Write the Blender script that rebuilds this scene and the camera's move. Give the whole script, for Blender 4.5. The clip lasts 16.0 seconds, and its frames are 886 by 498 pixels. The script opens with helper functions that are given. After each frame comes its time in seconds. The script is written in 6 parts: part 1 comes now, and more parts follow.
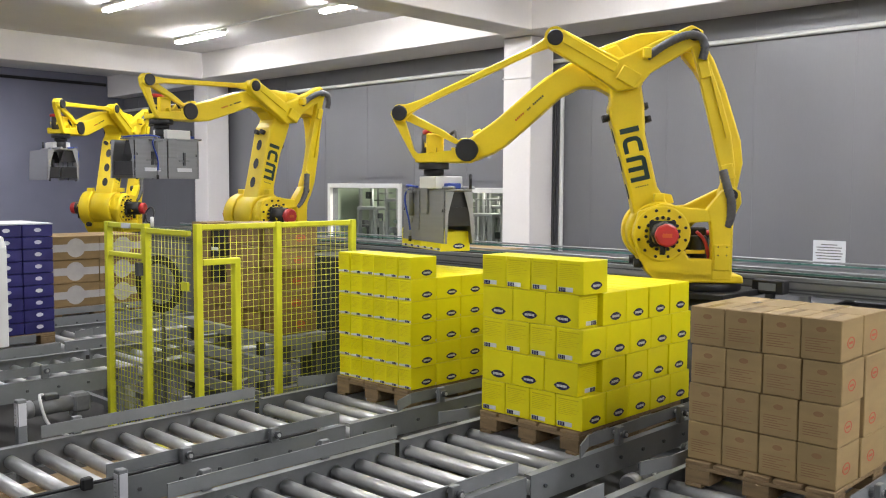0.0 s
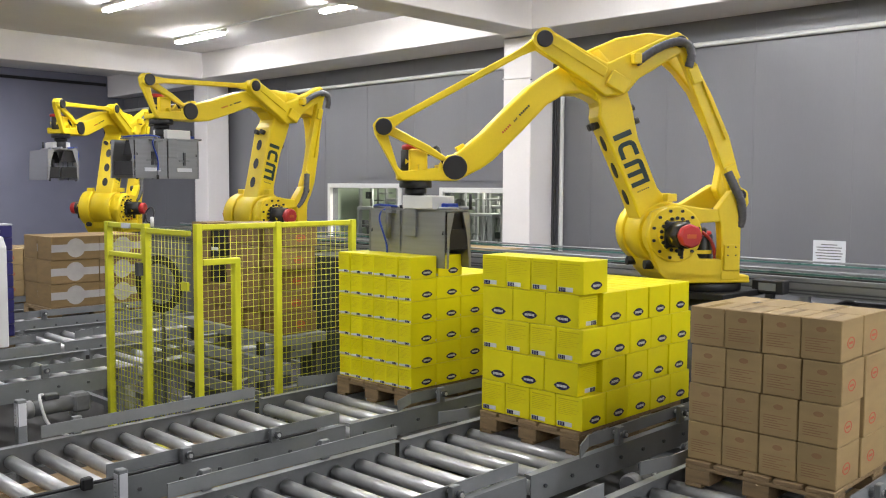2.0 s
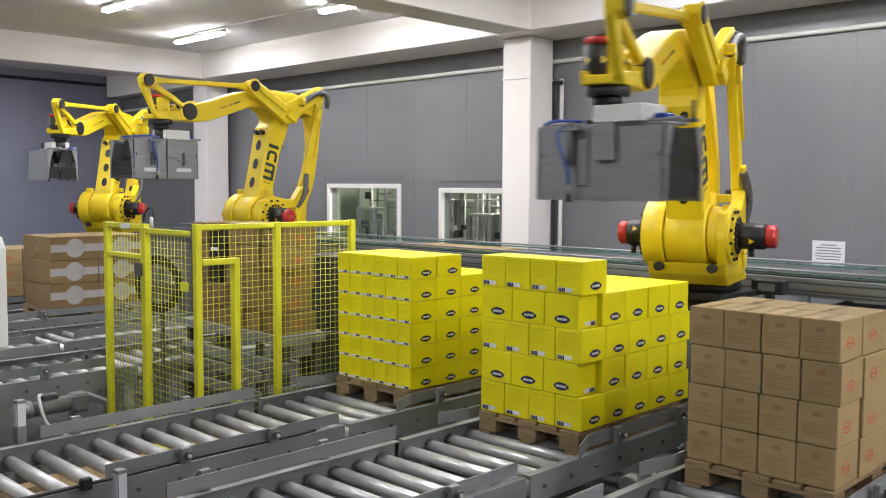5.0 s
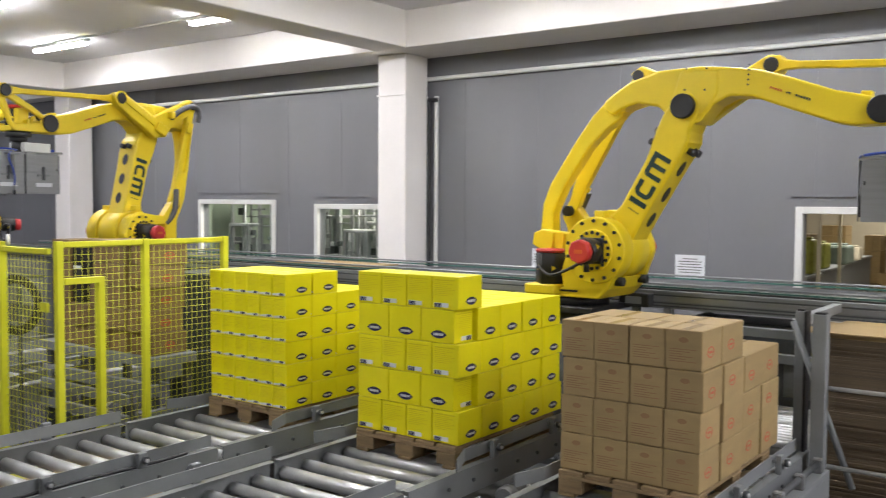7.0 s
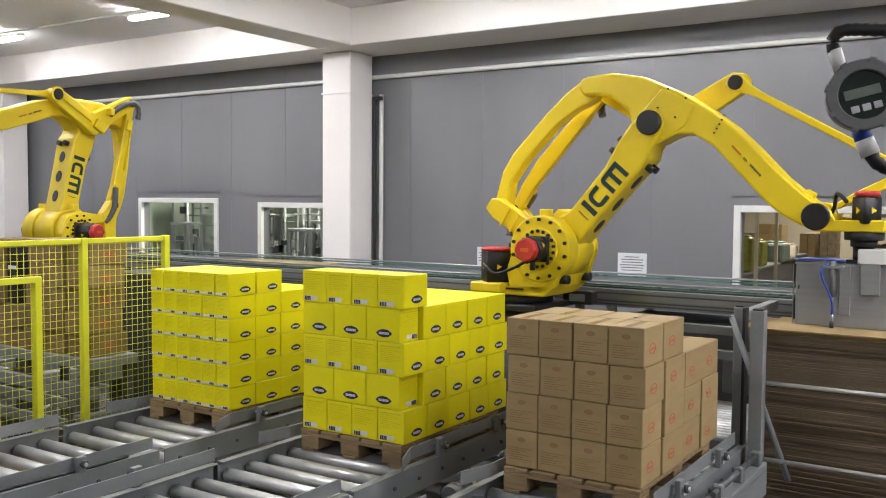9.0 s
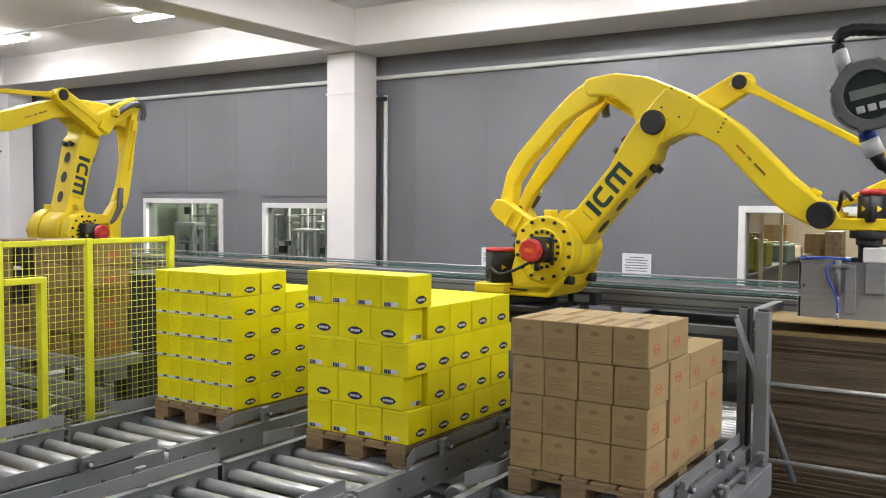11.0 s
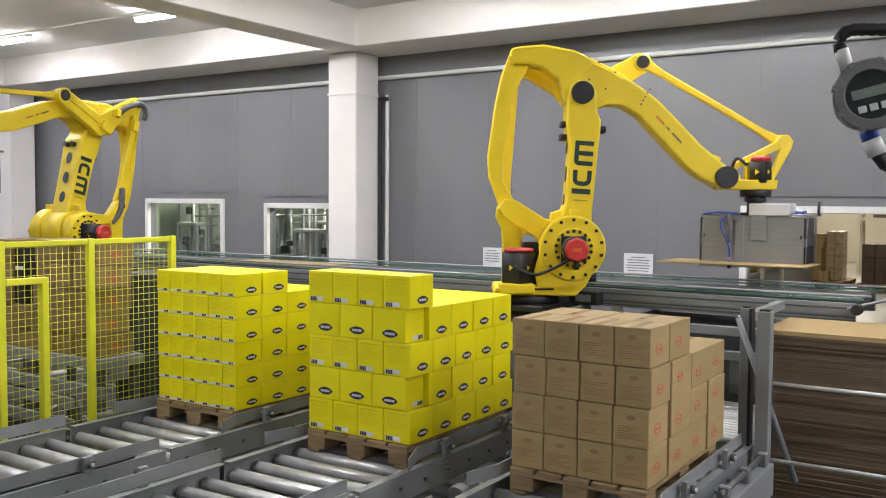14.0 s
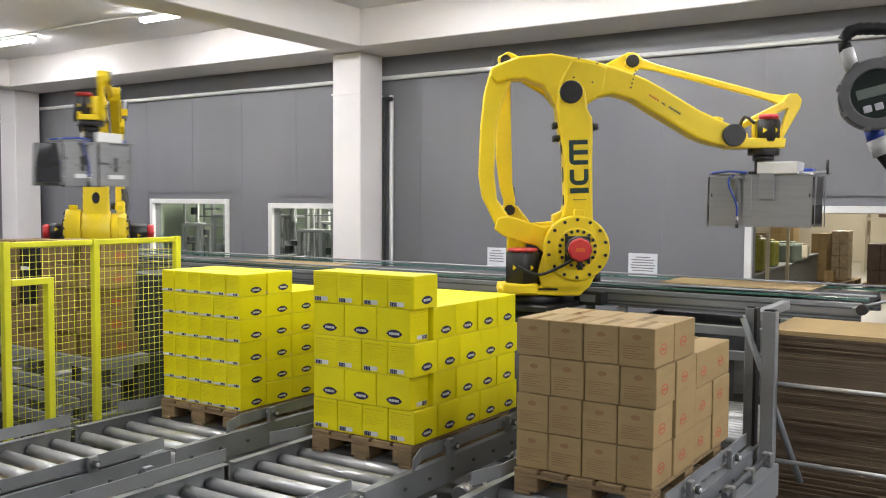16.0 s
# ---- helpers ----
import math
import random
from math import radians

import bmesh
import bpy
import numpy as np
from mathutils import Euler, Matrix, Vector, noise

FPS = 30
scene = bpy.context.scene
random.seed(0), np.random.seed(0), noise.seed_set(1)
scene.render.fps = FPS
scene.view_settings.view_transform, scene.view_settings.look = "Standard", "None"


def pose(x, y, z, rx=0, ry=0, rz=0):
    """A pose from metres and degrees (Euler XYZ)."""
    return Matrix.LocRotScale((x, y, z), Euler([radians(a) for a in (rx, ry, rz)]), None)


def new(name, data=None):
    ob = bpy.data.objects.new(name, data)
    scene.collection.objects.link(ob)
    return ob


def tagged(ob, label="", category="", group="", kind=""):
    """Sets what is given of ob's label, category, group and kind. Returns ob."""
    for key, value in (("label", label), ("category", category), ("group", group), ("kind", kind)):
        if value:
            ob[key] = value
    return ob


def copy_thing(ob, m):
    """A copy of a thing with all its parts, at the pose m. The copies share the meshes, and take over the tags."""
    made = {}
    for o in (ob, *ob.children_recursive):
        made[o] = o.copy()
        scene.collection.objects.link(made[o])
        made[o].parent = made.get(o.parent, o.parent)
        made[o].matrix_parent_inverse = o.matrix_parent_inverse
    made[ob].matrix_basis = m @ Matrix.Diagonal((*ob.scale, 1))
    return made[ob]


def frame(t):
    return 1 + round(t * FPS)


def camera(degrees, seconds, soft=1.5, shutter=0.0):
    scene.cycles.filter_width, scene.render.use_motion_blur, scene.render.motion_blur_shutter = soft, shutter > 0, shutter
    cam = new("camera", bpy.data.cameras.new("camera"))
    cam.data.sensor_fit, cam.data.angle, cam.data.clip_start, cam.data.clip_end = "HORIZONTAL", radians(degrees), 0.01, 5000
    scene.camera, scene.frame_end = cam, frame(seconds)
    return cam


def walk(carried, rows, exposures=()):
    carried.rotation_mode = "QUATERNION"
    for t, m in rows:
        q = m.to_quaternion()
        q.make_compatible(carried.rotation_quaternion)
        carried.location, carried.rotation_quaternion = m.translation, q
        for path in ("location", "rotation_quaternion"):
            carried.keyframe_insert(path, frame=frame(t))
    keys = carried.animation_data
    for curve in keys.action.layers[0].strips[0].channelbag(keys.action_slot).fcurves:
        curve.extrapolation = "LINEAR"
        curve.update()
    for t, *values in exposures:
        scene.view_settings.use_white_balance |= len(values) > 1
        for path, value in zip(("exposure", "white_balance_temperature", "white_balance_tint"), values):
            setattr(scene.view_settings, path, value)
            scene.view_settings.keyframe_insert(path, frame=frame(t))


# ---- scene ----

# ---- camera ----
cam = camera(52.0, 16.0, soft=1.1, shutter=0.4)
EYE = (0.0, 0.0, 2.17)
PATH = [
    (0.0, pose(*EYE, 86.05, -0.27, 44.24)),
    (3.7, pose(*EYE, 86.05, -0.27, 44.24)),
    (4.8, pose(*EYE, 86.06, -0.28, 44.22)),
    (5.5, pose(*EYE, 86.08, -0.30, 44.14)),
    (5.8, pose(*EYE, 86.15, -0.33, 44.01)),
    (6.0, pose(*EYE, 86.51, -0.32, 43.37)),
    (6.5, pose(*EYE, 86.74, -0.33, 40.23)),
    (7.0, pose(*EYE, 87.12, -0.38, 36.40)),
    (7.5, pose(*EYE, 87.27, -0.37, 32.74)),
    (8.0, pose(*EYE, 86.97, -0.38, 32.41)),
    (8.5, pose(*EYE, 86.99, -0.42, 32.72)),
    (9.0, pose(*EYE, 87.06, -0.42, 32.95)),
    (10.2, pose(*EYE, 87.08, -0.41, 33.15)),
    (11.5, pose(*EYE, 87.10, -0.40, 33.25)),
    (12.5, pose(*EYE, 87.10, -0.41, 33.28)),
    (13.0, pose(*EYE, 87.04, -0.41, 33.31)),
    (14.0, pose(*EYE, 87.09, -0.38, 33.32)),
    (15.0, pose(*EYE, 87.09, -0.34, 33.33)),
    (15.5, pose(*EYE, 87.13, -0.33, 33.40)),
    (16.0, pose(*EYE, 87.09, -0.33, 33.59)),
]
walk(cam, PATH)

# ---- light ----
world = bpy.data.worlds.new("world")
scene.world = world
world.use_nodes = True
world.node_tree.nodes["Background"].inputs[0].default_value = (0.6, 0.62, 0.66, 1)
world.node_tree.nodes["Background"].inputs[1].default_value = 0.05
scene.view_settings.exposure = 0.02
CEIL = 4.62
LAMP_POWER = 45.5
LAMP_COLOUR = (0.985, 0.985, 1.05)
# ceiling battens: centre x, centre y (the tubes run along x)
# the first three are seen; the others are unseen, added to brighten the hall
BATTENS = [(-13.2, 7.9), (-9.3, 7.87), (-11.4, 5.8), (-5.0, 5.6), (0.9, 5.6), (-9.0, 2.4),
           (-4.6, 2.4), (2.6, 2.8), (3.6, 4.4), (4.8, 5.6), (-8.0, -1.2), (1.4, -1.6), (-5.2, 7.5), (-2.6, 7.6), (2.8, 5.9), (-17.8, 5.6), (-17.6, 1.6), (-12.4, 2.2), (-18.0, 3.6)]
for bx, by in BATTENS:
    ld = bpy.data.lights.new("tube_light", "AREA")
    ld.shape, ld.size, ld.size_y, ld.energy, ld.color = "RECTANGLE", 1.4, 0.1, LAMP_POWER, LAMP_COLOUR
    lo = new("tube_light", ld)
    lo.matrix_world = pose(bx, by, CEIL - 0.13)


# ---- materials ----
def mat(name, base, rough=0.5, metal=0.0, vary=0.12, scale=6.0, fine=90.0, bump=0.0, stretch=(1, 1, 1), dirt=None,
        rand=0.0, coords="Object", spec=None, rough_vary=0.1):
    """A surface with two scales of variation: broad stains and a fine grain."""
    m = bpy.data.materials.new(name)
    m.use_nodes = True
    nt = m.node_tree
    N, L = nt.nodes, nt.links
    bsdf = N["Principled BSDF"]
    bsdf.inputs["Roughness"].default_value = rough
    bsdf.inputs["Metallic"].default_value = metal
    if spec is not None:
        bsdf.inputs["Specular IOR Level"].default_value = spec
    tc = N.new("ShaderNodeTexCoord")
    mp = N.new("ShaderNodeMapping")
    mp.inputs["Scale"].default_value = stretch
    L.new(tc.outputs[coords], mp.inputs["Vector"])
    big, small = N.new("ShaderNodeTexNoise"), N.new("ShaderNodeTexNoise")
    big.inputs["Scale"].default_value, big.inputs["Detail"].default_value = scale, 5
    small.inputs["Scale"].default_value, small.inputs["Detail"].default_value = fine, 3
    for n in (big, small):
        L.new(mp.outputs["Vector"], n.inputs["Vector"])
    if rand:
        oi = N.new("ShaderNodeObjectInfo")
        add = N.new("ShaderNodeVectorMath")
        add.operation = "ADD"
        sc = N.new("ShaderNodeVectorMath")
        sc.operation = "SCALE"
        sc.inputs[0].default_value = (13.0, 7.0, 5.0)
        L.new(oi.outputs["Random"], sc.inputs["Scale"])
        L.new(mp.outputs["Vector"], add.inputs[0])
        L.new(sc.outputs["Vector"], add.inputs[1])
        L.new(add.outputs["Vector"], big.inputs["Vector"])
    mix = N.new("ShaderNodeMix")
    mix.data_type = "RGBA"
    dark = dirt or tuple(c * (1 - 2.2 * vary) for c in base)
    mix.inputs[6].default_value = (*dark, 1)
    mix.inputs[7].default_value = (*(min(1, c * (1 + vary * 0.6)) for c in base), 1)
    ramp = N.new("ShaderNodeMapRange")
    ramp.inputs["From Min"].default_value, ramp.inputs["From Max"].default_value = 0.25, 0.62
    L.new(big.outputs["Fac"], ramp.inputs["Value"])
    L.new(ramp.outputs["Result"], mix.inputs[0])
    hsv = N.new("ShaderNodeHueSaturation")
    L.new(mix.outputs[2], hsv.inputs["Color"])
    val = N.new("ShaderNodeMapRange")
    val.inputs["To Min"].default_value, val.inputs["To Max"].default_value = 1 - vary, 1 + vary
    L.new(small.outputs["Fac"], val.inputs["Value"])
    if rand:
        mul = N.new("ShaderNodeMath")
        mul.operation = "MULTIPLY"
        rr = N.new("ShaderNodeMapRange")
        rr.inputs["To Min"].default_value, rr.inputs["To Max"].default_value = 1 - rand, 1 + rand
        L.new(oi.outputs["Random"], rr.inputs["Value"])
        L.new(val.outputs["Result"], mul.inputs[0])
        L.new(rr.outputs["Result"], mul.inputs[1])
        L.new(mul.outputs["Value"], hsv.inputs["Value"])
    else:
        L.new(val.outputs["Result"], hsv.inputs["Value"])
    L.new(hsv.outputs["Color"], bsdf.inputs["Base Color"])
    rv = N.new("ShaderNodeMapRange")
    rv.inputs["To Min"].default_value, rv.inputs["To Max"].default_value = max(0.03, rough - rough_vary), min(1, rough + rough_vary)
    L.new(big.outputs["Fac"], rv.inputs["Value"])
    L.new(rv.outputs["Result"], bsdf.inputs["Roughness"])
    if bump:
        bp = N.new("ShaderNodeBump")
        bp.inputs["Strength"].default_value, bp.inputs["Distance"].default_value = bump, 0.004
        L.new(small.outputs["Fac"], bp.inputs["Height"])
        L.new(bp.outputs["Normal"], bsdf.inputs["Normal"])
    return m


def glow(name, colour, strength):
    m = bpy.data.materials.new(name)
    m.use_nodes = True
    b = m.node_tree.nodes["Principled BSDF"]
    b.inputs["Base Color"].default_value = (*colour, 1)
    b.inputs["Emission Color"].default_value = (*colour, 1)
    b.inputs["Emission Strength"].default_value = strength
    return m


def glass(name, tint, alpha_rough=0.02):
    m = bpy.data.materials.new(name)
    m.use_nodes = True
    b = m.node_tree.nodes["Principled BSDF"]
    b.inputs["Base Color"].default_value = (*tint, 1)
    b.inputs["Transmission Weight"].default_value = 1.0
    b.inputs["Roughness"].default_value = alpha_rough
    b.inputs["IOR"].default_value = 1.1
    return m


ROBOT_YELLOW = mat("robot_yellow_paint", (0.80, 0.60, 0.012), 0.43, vary=0.04, scale=3, fine=60, bump=0.02)
ROBOT_BLACK = mat("black_machined_steel", (0.012, 0.012, 0.013), 0.45, vary=0.2, scale=20)
MOTOR_RED = mat("motor_red_plastic", (0.52, 0.03, 0.03), 0.4, vary=0.08)
EMBLEM = mat("emblem_dark_green", (0.006, 0.03, 0.028), 0.5, vary=0.05)
PRINT_RED = mat("print_red", (0.6, 0.12, 0.02), 0.5, vary=0.05)
HOSE_GREY = mat("corrugated_hose_grey", (0.10, 0.10, 0.105), 0.6, vary=0.15, scale=30)
BOX_YELLOW = mat("yellow_carton", (0.82, 0.735, 0.002), 0.42, vary=0.03, scale=4, fine=40, bump=0.06, rand=0.03)
PRINT_OCHRE = mat("print_ochre", (0.70, 0.585, 0.004), 0.5, vary=0.1)
LABEL_WHITE = mat("label_white_paper", (0.68, 0.69, 0.72), 0.5, vary=0.04)
NAVY = mat("print_navy", (0.013, 0.013, 0.075), 0.45, vary=0.1)
CARTON = mat("brown_cardboard", (0.345, 0.243, 0.108), 0.75, vary=0.06, scale=5, fine=130, bump=0.1, stretch=(1, 1, 4), rand=0.07)
# carton brown darkened to stand for the weaker light beyond the fence
CARTON_DIM = mat("dimmed_brown_cardboard", (0.215, 0.14, 0.056), 0.8, vary=0.09, scale=5, fine=130, bump=0.1, stretch=(1, 1, 4), rand=0.12)
CARTON_RED = mat("print_rust_red", (0.47, 0.085, 0.035), 0.7, vary=0.1)
CARTON_FADE = mat("print_faded_brown", (0.28, 0.155, 0.07), 0.75, vary=0.1)
TAPE = mat("packing_tape", (0.42, 0.30, 0.15), 0.22, vary=0.05)
WOOD = mat("pallet_wood", (0.25, 0.17, 0.083), 0.75, vary=0.16, scale=5, fine=60, bump=0.3, stretch=(1, 6, 6), rand=0.14)
STEEL = mat("grey_painted_steel", (0.205, 0.215, 0.22), 0.42, vary=0.06, scale=4, fine=50, bump=0.03, rand=0.04)
STEEL_DARK = mat("dark_grey_steel", (0.075, 0.08, 0.085), 0.5, vary=0.15, scale=6)
ZINC = mat("zinc_plated_roller", (0.63, 0.635, 0.63), 0.31, metal=0.5, vary=0.09, scale=7, fine=110, stretch=(1, 1, 1), rand=0.05, rough_vary=0.04)
ALU = mat("brushed_aluminium", (0.30, 0.305, 0.31), 0.45, metal=0.6, vary=0.05, scale=3, fine=180, stretch=(1, 1, 12))
WHITE = mat("white_wall_paint", (0.80, 0.77, 0.755), 0.75, vary=0.025, scale=1.2, fine=25, bump=0.08)
CEILING = mat("ceiling_paint", (0.78, 0.765, 0.77), 0.85, vary=0.04, scale=0.7, fine=30, bump=0.1)
PANEL = mat("grey_sandwich_panel", (0.168, 0.169, 0.182), 0.36, vary=0.05, scale=1.0, fine=70, stretch=(1, 1, 0.15), bump=0.03)
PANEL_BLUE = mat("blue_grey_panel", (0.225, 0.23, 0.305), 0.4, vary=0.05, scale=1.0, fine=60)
FLOOR = mat("worn_concrete_floor", (0.075, 0.073, 0.07), 0.75, vary=0.16, scale=1.4, fine=45, bump=0.06, spec=0.2)
FLOOR_PALE = mat("pale_sealed_floor", (0.27, 0.25, 0.20), 0.35, vary=0.1, scale=1.0, fine=40)
FENCE = mat("fence_lime_yellow", (0.66, 0.66, 0.03), 0.4, vary=0.04)
TEAL = mat("green_guide_strip", (0.05, 0.15, 0.125), 0.3, vary=0.1)
BELT = mat("dark_belt_rubber", (0.06, 0.062, 0.065), 0.55, vary=0.15)
RUBBER = mat("black_rubber", (0.014, 0.014, 0.015), 0.55, vary=0.2)
BLUE = mat("blue_air_tube", (0.02, 0.06, 0.38), 0.35, vary=0.08)
WHITE_PLASTIC = mat("white_plastic", (0.68, 0.68, 0.66), 0.45, vary=0.03)
CAST_GREY = mat("grey_cast_housing", (0.16, 0.163, 0.165), 0.5, vary=0.08, scale=20)
NAVY_CRATE = mat("navy_printed_carton", (0.022, 0.020, 0.13), 0.4, vary=0.1, rand=0.08)
SHEETS = mat("darker_cardboard_sheet", (0.115, 0.081, 0.047), 0.85, vary=0.15, scale=3, fine=70, stretch=(1, 1, 40), bump=0.4, rand=0.1)
MACHINE_GREEN = mat("machine_green_grey", (0.16, 0.20, 0.17), 0.45, vary=0.12, scale=5)
ROOM_GREEN = mat("pale_green_room_wall", (0.30, 0.35, 0.27), 0.8, vary=0.08, scale=1.2)
ROOM_CREAM = mat("cream_room_wall", (0.52, 0.47, 0.36), 0.8, vary=0.05, scale=1)
BROWN_DARK = mat("dark_brown_shelf", (0.10, 0.06, 0.04), 0.6, vary=0.15)
TARP = mat("yellow_green_film", (0.30, 0.31, 0.06), 0.4, vary=0.15, scale=8)
WRAP = mat("wrapped_cardboard", (0.44, 0.35, 0.22), 0.3, vary=0.12, scale=9)
WOOD_PALE = mat("pale_new_wood", (0.50, 0.36, 0.20), 0.7, vary=0.14, scale=5, fine=60, bump=0.3, stretch=(1, 6, 6), rand=0.12)
LCD = mat("lcd_green_glass", (0.02, 0.035, 0.028), 0.15, vary=0.1)
TUBE = glow("fluorescent_tube", (0.99, 0.985, 1.0), 76.0)
LED_YELLOW = glow("indicator_yellow", (1.0, 0.75, 0.1), 4.0)
LED_RED = glow("indicator_red", (1.0, 0.05, 0.03), 3.0)
CABINET = mat("dark_green_cabinet_paint", (0.022, 0.030, 0.026), 0.45, vary=0.15)
GREEN_CRATE = mat("green_plastic_crate", (0.05, 0.10, 0.045), 0.45, vary=0.12)
BAND = mat("pale_grey_print", (0.40, 0.38, 0.37), 0.6, vary=0.08)
GLASS = glass("window_glass", (0.86, 0.92, 0.88))


# ---- mesh helpers ----
def box(bm, x0, x1, y0, y1, z0, z1):
    v = [bm.verts.new(p) for p in ((x0, y0, z0), (x1, y0, z0), (x1, y1, z0), (x0, y1, z0), (x0, y0, z1), (x1, y0, z1), (x1, y1, z1), (x0, y1, z1))]
    for f in ((3, 2, 1, 0), (4, 5, 6, 7), (0, 1, 5, 4), (1, 2, 6, 5), (2, 3, 7, 6), (3, 0, 4, 7)):
        bm.faces.new([v[i] for i in f])
    return bm


def cyl(bm, p0, p1, r, seg=16, r1=None):
    """A capped round bar, or a cone, from p0 to p1."""
    p0, p1 = Vector(p0), Vector(p1)
    q = (p1 - p0).to_track_quat("Z", "Y")
    r1 = r if r1 is None else r1
    a, b = [], []
    for i in range(seg):
        c = Vector((math.cos(2 * math.pi * i / seg), math.sin(2 * math.pi * i / seg), 0))
        a.append(bm.verts.new(p0 + q @ (c * r)))
        b.append(bm.verts.new(p1 + q @ (c * r1)))
    for i in range(seg):
        j = (i + 1) % seg
        f = bm.faces.new((a[i], a[j], b[j], b[i]))
        f.smooth = True
    bm.faces.new(a[::-1])
    bm.faces.new(b)
    return bm


def ring(bm, c, axis, r_out, r_in, h, seg=28):
    """A flat ring, centre c, thickness h along the axis."""
    q = Vector(axis).to_track_quat("Z", "Y")
    c = Vector(c)
    V = []
    for rr, zz in ((r_out, 0), (r_out, h), (r_in, h), (r_in, 0)):
        V.append([bm.verts.new(c + q @ Vector((rr * math.cos(2 * math.pi * i / seg), rr * math.sin(2 * math.pi * i / seg), zz))) for i in range(seg)])
    for k in range(4):
        for i in range(seg):
            j = (i + 1) % seg
            f = bm.faces.new((V[k][i], V[k][j], V[(k + 1) % 4][j], V[(k + 1) % 4][i]))
            f.smooth = k in (0, 2)
    return bm


def prism(bm, pts, half, centre=0.0):
    """A profile in the x-z plane, thickened along y; half is a number or a function of x and z."""
    h = half if callable(half) else (lambda x, z: half)
    lo = [bm.verts.new((x, centre - h(x, z), z)) for x, z in pts]
    hi = [bm.verts.new((x, centre + h(x, z), z)) for x, z in pts]
    n = len(pts)
    faces = [bm.faces.new(lo), bm.faces.new(hi[::-1])]
    for i in range(n):
        j = (i + 1) % n
        bm.faces.new((lo[j], lo[i], hi[i], hi[j]))
    return bm


def sweep(bm, pts, r, seg=10, ribs=0.0):
    """A hose through points, ribbed when ribs is given."""
    P = [Vector(p) for p in pts]
    fine = []
    n = len(P)
    for i in range(n - 1):
        p0, p1, p2, p3 = P[max(0, i - 1)], P[i], P[i + 1], P[min(n - 1, i + 2)]
        k = max(3, int((p2 - p1).length / (0.012 if ribs else 0.03)))
        for s in range(k):
            t = s / k
            fine.append(0.5 * ((2 * p1) + (p2 - p0) * t + (2 * p0 - 5 * p1 + 4 * p2 - p3) * t * t + (3 * p1 - p0 - 3 * p2 + p3) * t ** 3))
    fine.append(P[-1])
    prev = None
    for i, p in enumerate(fine):
        d = (fine[min(i + 1, len(fine) - 1)] - fine[max(i - 1, 0)]).normalized()
        q = d.to_track_quat("Z", "Y")
        rr = r * (1 + (ribs if i % 2 else -ribs))
        loop = [bm.verts.new(p + q @ Vector((rr * math.cos(2 * math.pi * k / seg), rr * math.sin(2 * math.pi * k / seg), 0))) for k in range(seg)]
        if prev:
            for k in range(seg):
                f = bm.faces.new((prev[k], prev[(k + 1) % seg], loop[(k + 1) % seg], loop[k]))
                f.smooth = True
        else:
            bm.faces.new(loop[::-1])
        prev = loop
    bm.faces.new(prev)
    return bm


def finish(bm, name, bevel=0.0, seg=1):
    bmesh.ops.recalc_face_normals(bm, faces=bm.faces)
    if bevel:
        es = [e for e in bm.edges if len(e.link_faces) == 2 and e.calc_face_angle(0) > 0.5]
        bmesh.ops.bevel(bm, geom=es, offset=bevel, segments=seg, affect="EDGES", profile=0.5, clamp_overlap=True)
    me = bpy.data.meshes.new(name)
    bm.to_mesh(me)
    bm.free()
    return me


def part(name, bm, material, parent, label="", bevel=0.0, seg=1):
    """Links a bmesh as one mesh object under a thing or a part."""
    me = bm if isinstance(bm, bpy.types.Mesh) else finish(bm, name, bevel, seg)
    if not me.materials:
        me.materials.append(material)
    ob = new(name, me)
    ob.parent = parent
    return tagged(ob, label)


def thing(name, bm, material, label, category, group="", kind="", bevel=0.0, at=None, seg=1):
    ob = part(name, bm, material, None, "", bevel, seg)
    if at is not None:
        ob.matrix_world = at
    return tagged(ob, label, category, group, kind)


def root(name, label, category, group="", kind="", at=None):
    ob = new(name)
    ob.empty_display_size = 0.1
    if at is not None:
        ob.matrix_world = at
    return tagged(ob, label, category, group, kind)


def B(*a):
    return box(bmesh.new(), *a)


def C(*a, **k):
    return cyl(bmesh.new(), *a, **k)


# ---- the hall ----
WALL_Y = 10.0
X_W, X_E, Y_S = -20.0, 6.0, -8.0
thing("floor", B(X_W, X_E, Y_S, WALL_Y + 0.2, -0.2, 0.0), FLOOR, "worn grey concrete factory floor", "floor", kind="structure")
thing("ceiling", B(X_W, X_E, Y_S, WALL_Y + 0.2, CEIL, CEIL + 0.2), CEILING, "white painted concrete ceiling", "ceiling", kind="structure")

# north wall with three openings: x0, x1, z0, z1
OPENINGS = [(-12.45, -10.72, 1.05, 2.14), (-9.72, -7.9, 1.05, 2.08), (-2.64, 1.6, 0.0, 2.09)]
wall_bm = bmesh.new()
xs = X_W
for x0, x1, z0, z1 in OPENINGS:
    box(wall_bm, xs, x0, WALL_Y, WALL_Y + 0.15, 0, CEIL)
    if z0 > 0:
        box(wall_bm, x0, x1, WALL_Y, WALL_Y + 0.15, 0, z0)
    box(wall_bm, x0, x1, WALL_Y, WALL_Y + 0.15, z1, CEIL)
    xs = x1
box(wall_bm, xs, X_E, WALL_Y, WALL_Y + 0.15, 0, CEIL)
wall_north = thing("wall_north", wall_bm, PANEL, "dark grey insulated panel wall with vertical joints", "wall", kind="structure")
